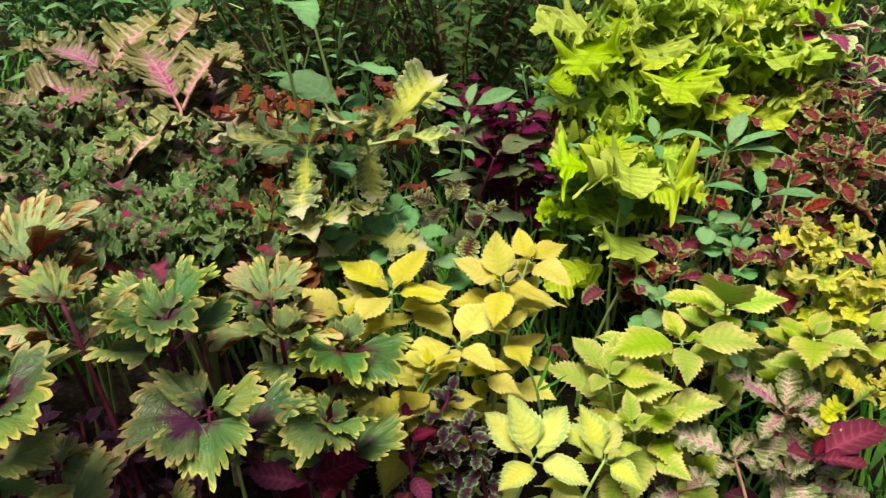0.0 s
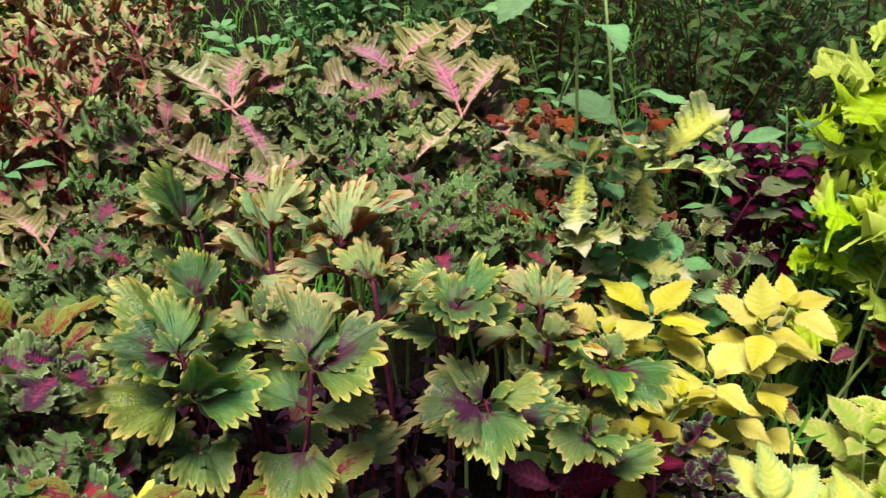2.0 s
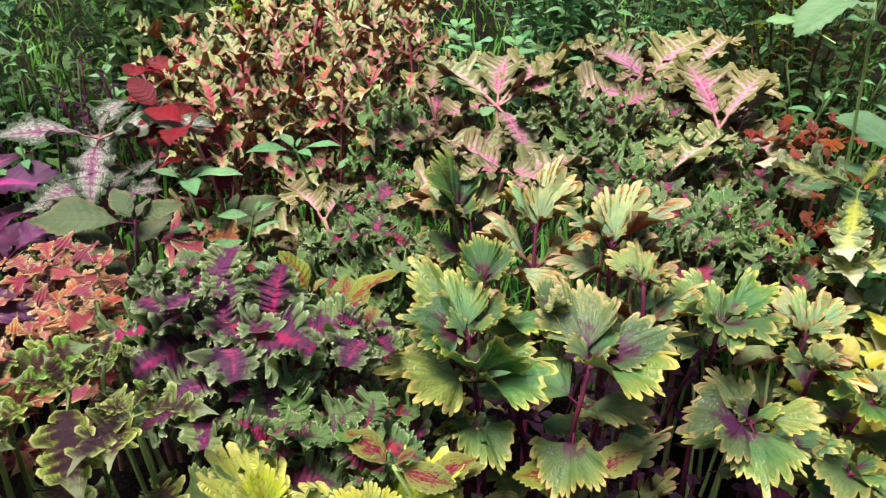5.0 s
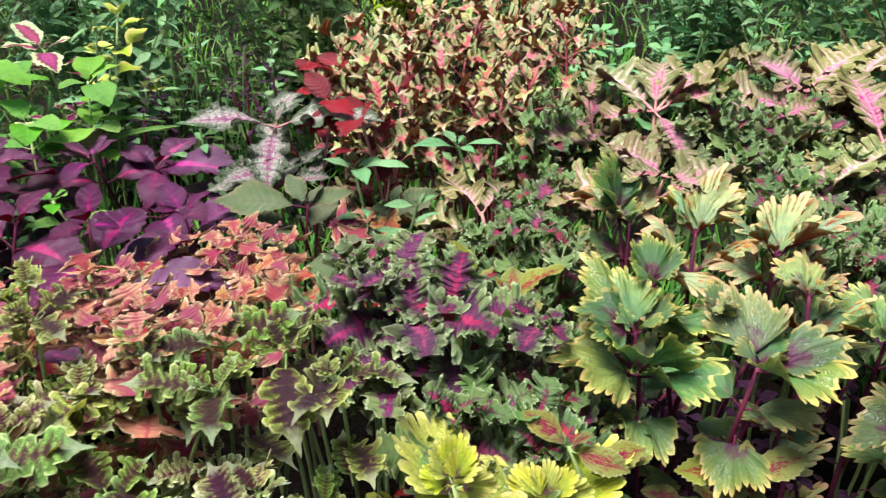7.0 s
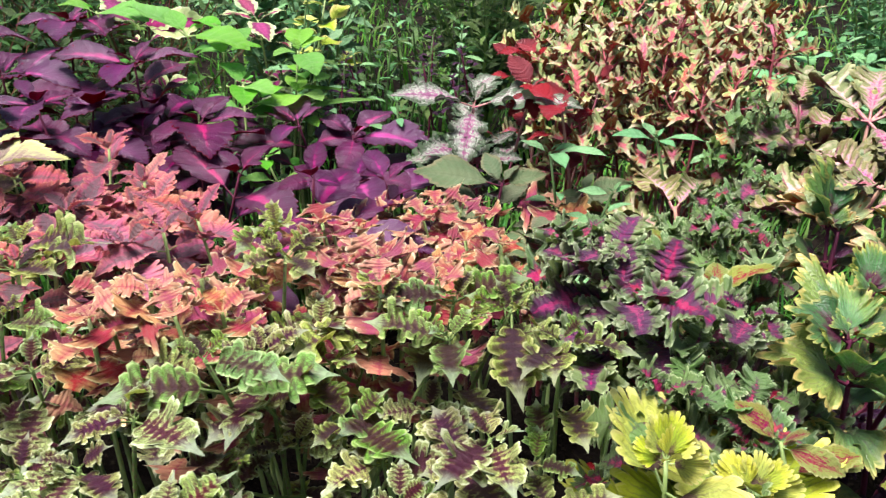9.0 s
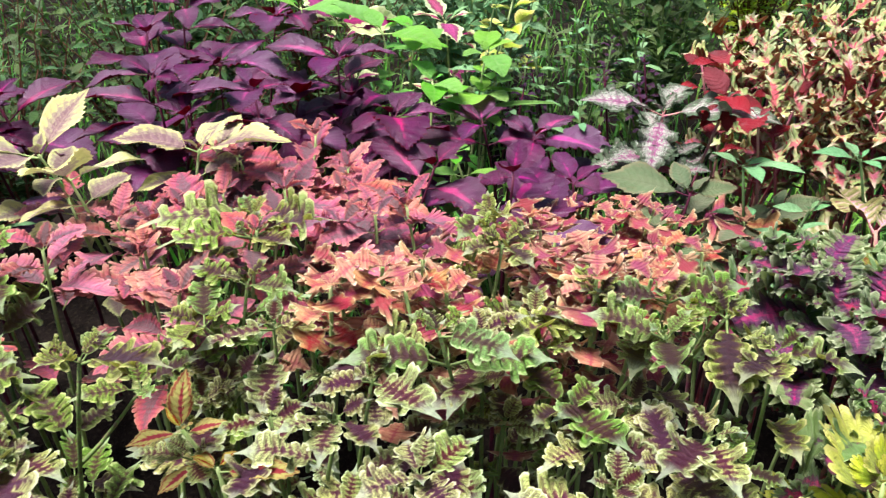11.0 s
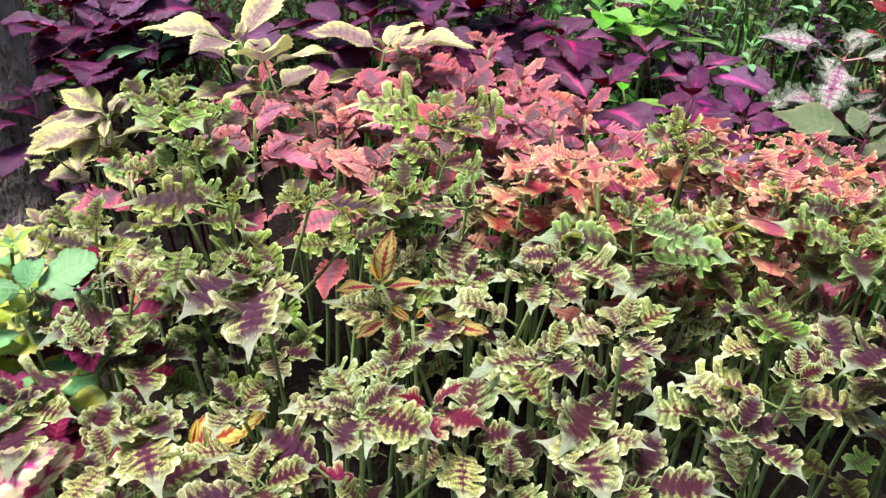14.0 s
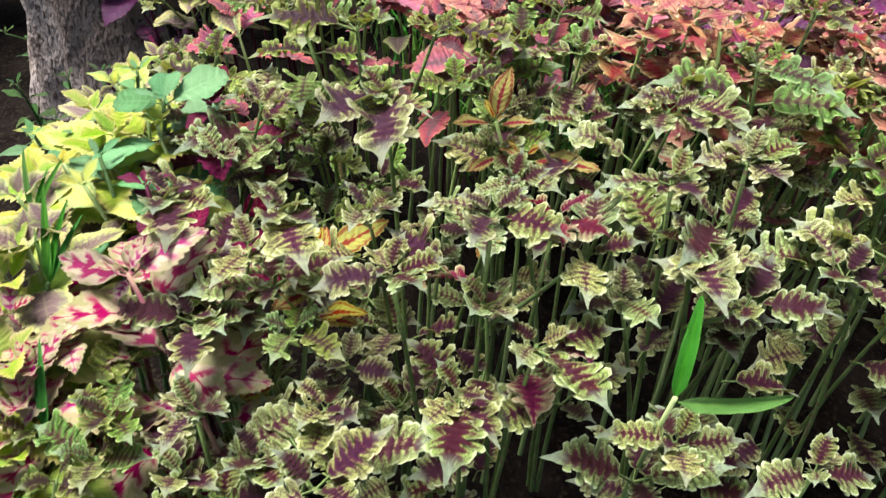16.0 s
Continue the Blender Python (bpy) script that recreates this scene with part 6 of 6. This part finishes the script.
# ---- shrubs and the tree behind the bed ----
def shrub(x, y, height, spread, leaf_key, twigs, leaf_len, label, bark="stalk_brown", seed=0, gap=0.036):
    """A loose shrub: arching twigs from one foot, with leaves in pairs all along them."""
    rng = random.Random(seed)
    root = tagged(new("shrub"), label, "shrub", "shrubs behind the bed")
    root.matrix_basis = Matrix.Translation((x, y, 0))
    bv, bf, lv, lf, lu = [], [], [], [], []
    for i in range(twigs):
        az, out = rng.uniform(0, 6.283), spread * rng.uniform(0.15, 1.0) ** 0.7
        top = height * rng.uniform(0.55, 1.0) * (1.05 - 0.35 * (out / spread) ** 2)
        end = Vector((out * math.cos(az), out * math.sin(az), top))
        bend = rng.uniform(0.9, 1.8)
        pts = []
        n = 9
        for j in range(n):
            t = j / (n - 1)
            pts.append(Vector((end.x * t ** bend, end.y * t ** bend, end.z * t)) + Vector((rng.uniform(-1, 1), rng.uniform(-1, 1), 0)) * 0.012)
        base = len(bv)
        for j, p in enumerate(pts):
            r = 0.006 * (1 - 0.75 * j / (n - 1))
            bv += [(p.x + r * math.cos(2.094 * q), p.y + r * math.sin(2.094 * q), p.z) for q in range(3)]
            if j:
                a = base + 3 * (j - 1)
                bf += [(a + q, a + (q + 1) % 3, a + 3 + (q + 1) % 3, a + 3 + q) for q in range(3)]
        total = sum((pts[j + 1] - pts[j]).length for j in range(n - 1))
        count = int(total * 0.75 / gap)
        turn = rng.uniform(0, 360)
        for c in range(count):
            s = 0.25 + 0.75 * c / max(1, count - 1)
            j = min(n - 2, int(s * (n - 1)))
            p = pts[j].lerp(pts[j + 1], s * (n - 1) - j)
            turn += 90
            for side in (0, 180):
                length = leaf_len * rng.uniform(0.6, 1.15)
                m = leaf_pose(p, turn + side + rng.uniform(-30, 30), rng.uniform(-20, 50), length, rng.uniform(-35, 35))
                b = len(lv)
                w = 0.16 + 0.05 * rng.random()
                for vx, vy, vz in ((0, 0, 0), (w, 0.4, 0.05), (0, 0.42, 0), (-w, 0.4, 0.05), (w * 0.6, 0.72, 0), (0, 0.74, -0.05), (-w * 0.6, 0.72, 0), (0, 1, -0.14)):
                    lv.append(tuple(m @ Vector((vx, vy, vz))))
                    lu.append((vy, vx / w))
                lf += [(b, b + 1, b + 2), (b, b + 2, b + 3), (b + 2, b + 1, b + 4, b + 5), (b + 3, b + 2, b + 5, b + 6), (b + 5, b + 4, b + 7), (b + 6, b + 5, b + 7)]
    me = bpy.data.meshes.new("twig_mass")
    me.from_pydata(bv, [], bf)
    me.materials.append(M[bark])
    tagged(new("twig_mass", me), kind="stuff").parent = root
    me = bpy.data.meshes.new("crown")
    me.from_pydata(lv, [], lf)
    layer = me.uv_layers.new(name="UVMap")
    flat = np.array(lu)[np.array([lp.vertex_index for lp in me.loops])]
    layer.data.foreach_set("uv", flat.ravel())
    me.materials.append(M[leaf_key])
    for p in me.polygons:
        p.use_smooth = True
    new("crown", me).parent = root


NARROW = "dense dark shrub with narrow leaves on reddish stems, some paled as if sunlit"
BROAD = "tall green shrub with oval leaves behind the bed, some paled as if sunlit"
SHRUBS = [
    (0.05, 2.05, 1.15, 0.40, 0), (0.45, 2.15, 1.25, 0.42, 0), (-0.35, 2.10, 1.15, 0.40, 0), (0.85, 2.15, 1.3, 0.45, 1),
    (-0.75, 2.45, 1.2, 0.42, 1), (-1.30, 2.75, 1.1, 0.45, 1), (-1.75, 2.2, 1.15, 0.45, 0), (-2.25, 1.65, 1.2, 0.45, 1),
    (-2.65, 1.15, 1.2, 0.45, 1), (-2.75, 0.6, 1.2, 0.45, 0), (-2.85, 0.1, 1.1, 0.42, 0), (-2.8, -0.35, 0.9, 0.38, 0),
    (0.2, 2.75, 1.7, 0.6, 1), (-0.6, 3.1, 1.6, 0.6, 0), (-2.5, 2.5, 1.6, 0.6, 0), (-3.2, 1.4, 1.7, 0.6, 0), (-3.4, 0.4, 1.6, 0.6, 1),
    (1.35, 1.8, 1.2, 0.42, 1), (-3.1, -1.3, 1.0, 0.40, 0), (-2.95, -0.75, 1.0, 0.4, 0), (-2.75, -1.6, 0.8, 0.35, 0), (-3.5, -0.9, 1.3, 0.5, 0),
]
# lime and mint leaf colours stand in for sunlight on some of the shrubs
for i, (x, y, h, r, sort) in enumerate(SHRUBS):
    shrub(x, y, h, r, "lime" if i in (13, 14) else "mint" if i in (4, 5, 8, 12, 16) else "weed", 46 if h < 1.4 else 60, 0.055 if sort == 0 else 0.075, NARROW if sort == 0 else BROAD,
          "stalk_brown" if sort == 0 else "stalk_green", 100 + i)


def tree_trunk(x, y, lean):
    """An old leaning trunk with rough, furrowed bark and a flared foot."""
    root = tagged(new("tree"), "old tree trunk with rough grey-brown bark", "tree")
    root.matrix_basis = Matrix.Translation((x, y, -0.03))
    bm = bmesh.new()
    rings, sides, rows = 110, 64, []
    for i in range(rings + 1):
        z = 3.2 * i / rings
        ring = []
        for k in range(sides):
            a = 2 * math.pi * k / sides
            r = 0.158 + 0.05 * math.exp(-z * 5) * (1 + 0.4 * math.sin(3 * a)) - 0.012 * z
            r += 0.022 * noise.noise((math.cos(a) * 2.6, math.sin(a) * 2.2, z * 2.0)) + 0.014 * noise.noise((math.cos(a) * 9, math.sin(a) * 9, z * 11))
            ring.append(bm.verts.new((r * math.cos(a) + lean[0] * z, r * math.sin(a) + lean[1] * z, z)))
        rows.append(ring)
    for i in range(rings):
        for k in range(sides):
            bm.faces.new((rows[i][k], rows[i][(k + 1) % sides], rows[i + 1][(k + 1) % sides], rows[i + 1][k])).smooth = True
    bm.faces.new(rows[-1])
    me = bpy.data.meshes.new("trunk")
    bm.to_mesh(me)
    bm.free()
    me.materials.append(M["bark"])
    new("trunk", me).parent = root
    # healed knots where boughs once grew
    rng = random.Random(8)
    for turn, z, size in ((-0.3, 0.42, 0.05), (0.35, 0.75, 0.06), (-0.9, 0.95, 0.045), (0.1, 1.25, 0.055), (0.9, 0.5, 0.04), (-0.5, 1.5, 0.05)):
        bm = bmesh.new()
        bmesh.ops.create_icosphere(bm, subdivisions=3, radius=size)
        for v in bm.verts:
            v.co *= 1 + 0.35 * noise.noise(v.co * 38 + Vector((z * 9, 0, 0)))
            hollow = math.exp(-((v.co.y * v.co.y + v.co.z * v.co.z) / (0.16 * size * size))) if v.co.x > 0 else 0
            v.co.x = v.co.x * 0.55 - 0.3 * size * hollow
        for f in bm.faces:
            f.smooth = True
        me = bpy.data.meshes.new("knot")
        bm.to_mesh(me)
        bm.free()
        me.materials.append(M["bark"])
        knot = new("knot", me)
        knot.parent = root
        r = 0.150 - 0.012 * z
        knot.matrix_basis = Matrix.Translation((r * math.cos(turn + 0.7) + lean[0] * z, r * math.sin(turn + 0.7) + lean[1] * z, z)) @ Matrix.Rotation(turn + 0.7, 4, "Z")


tree_trunk(-2.49, -0.88, (0.0, 0.02))


# ---- grass and low growth behind the bed ----
def grass_field():
    """Blades and small leaves on the ground round the far side of the bed, as one mesh."""
    rng = random.Random(5)
    v, f, u = [], [], []
    for i in range(13000):
        a, r = rng.uniform(0.5, 3.25), 1.3 + 4.2 * rng.random() ** 1.3
        x, y = -0.45 + r * math.cos(a), 0.1 + r * math.sin(a)
        h, w = rng.uniform(0.05, 0.22), rng.uniform(0.003, 0.008)
        d, tilt = rng.uniform(0, 6.283), rng.uniform(0.2, 0.9)
        c, s = math.cos(d), math.sin(d)
        b = len(v)
        for t in (0, 0.5, 0.85, 1):
            out, up, half = h * tilt * t * t, h * t * (1 - 0.3 * tilt * t), w * (1 - t ** 2)
            if t < 1:
                v += [(x + c * out - s * half, y + s * out + c * half, up - 0.02), (x + c * out + s * half, y + s * out - c * half, up - 0.02)]
                u += [(t, -1), (t, 1)]
            else:
                v.append((x + c * out, y + s * out, up - 0.02))
                u.append((1, 0))
        f += [(b, b + 1, b + 3, b + 2), (b + 2, b + 3, b + 5, b + 4), (b + 4, b + 5, b + 6)]
    me = bpy.data.meshes.new("grass")
    me.from_pydata(v, [], f)
    layer = me.uv_layers.new(name="UVMap")
    idx = np.empty(len(me.loops), dtype=np.int32)
    me.loops.foreach_get("vertex_index", idx)
    layer.data.foreach_set("uv", np.array(u)[idx].ravel())
    me.materials.append(M["grass"])
    tagged(new("grass", me), "rough green grass behind the flower bed", "grass", kind="stuff")


grass_field()
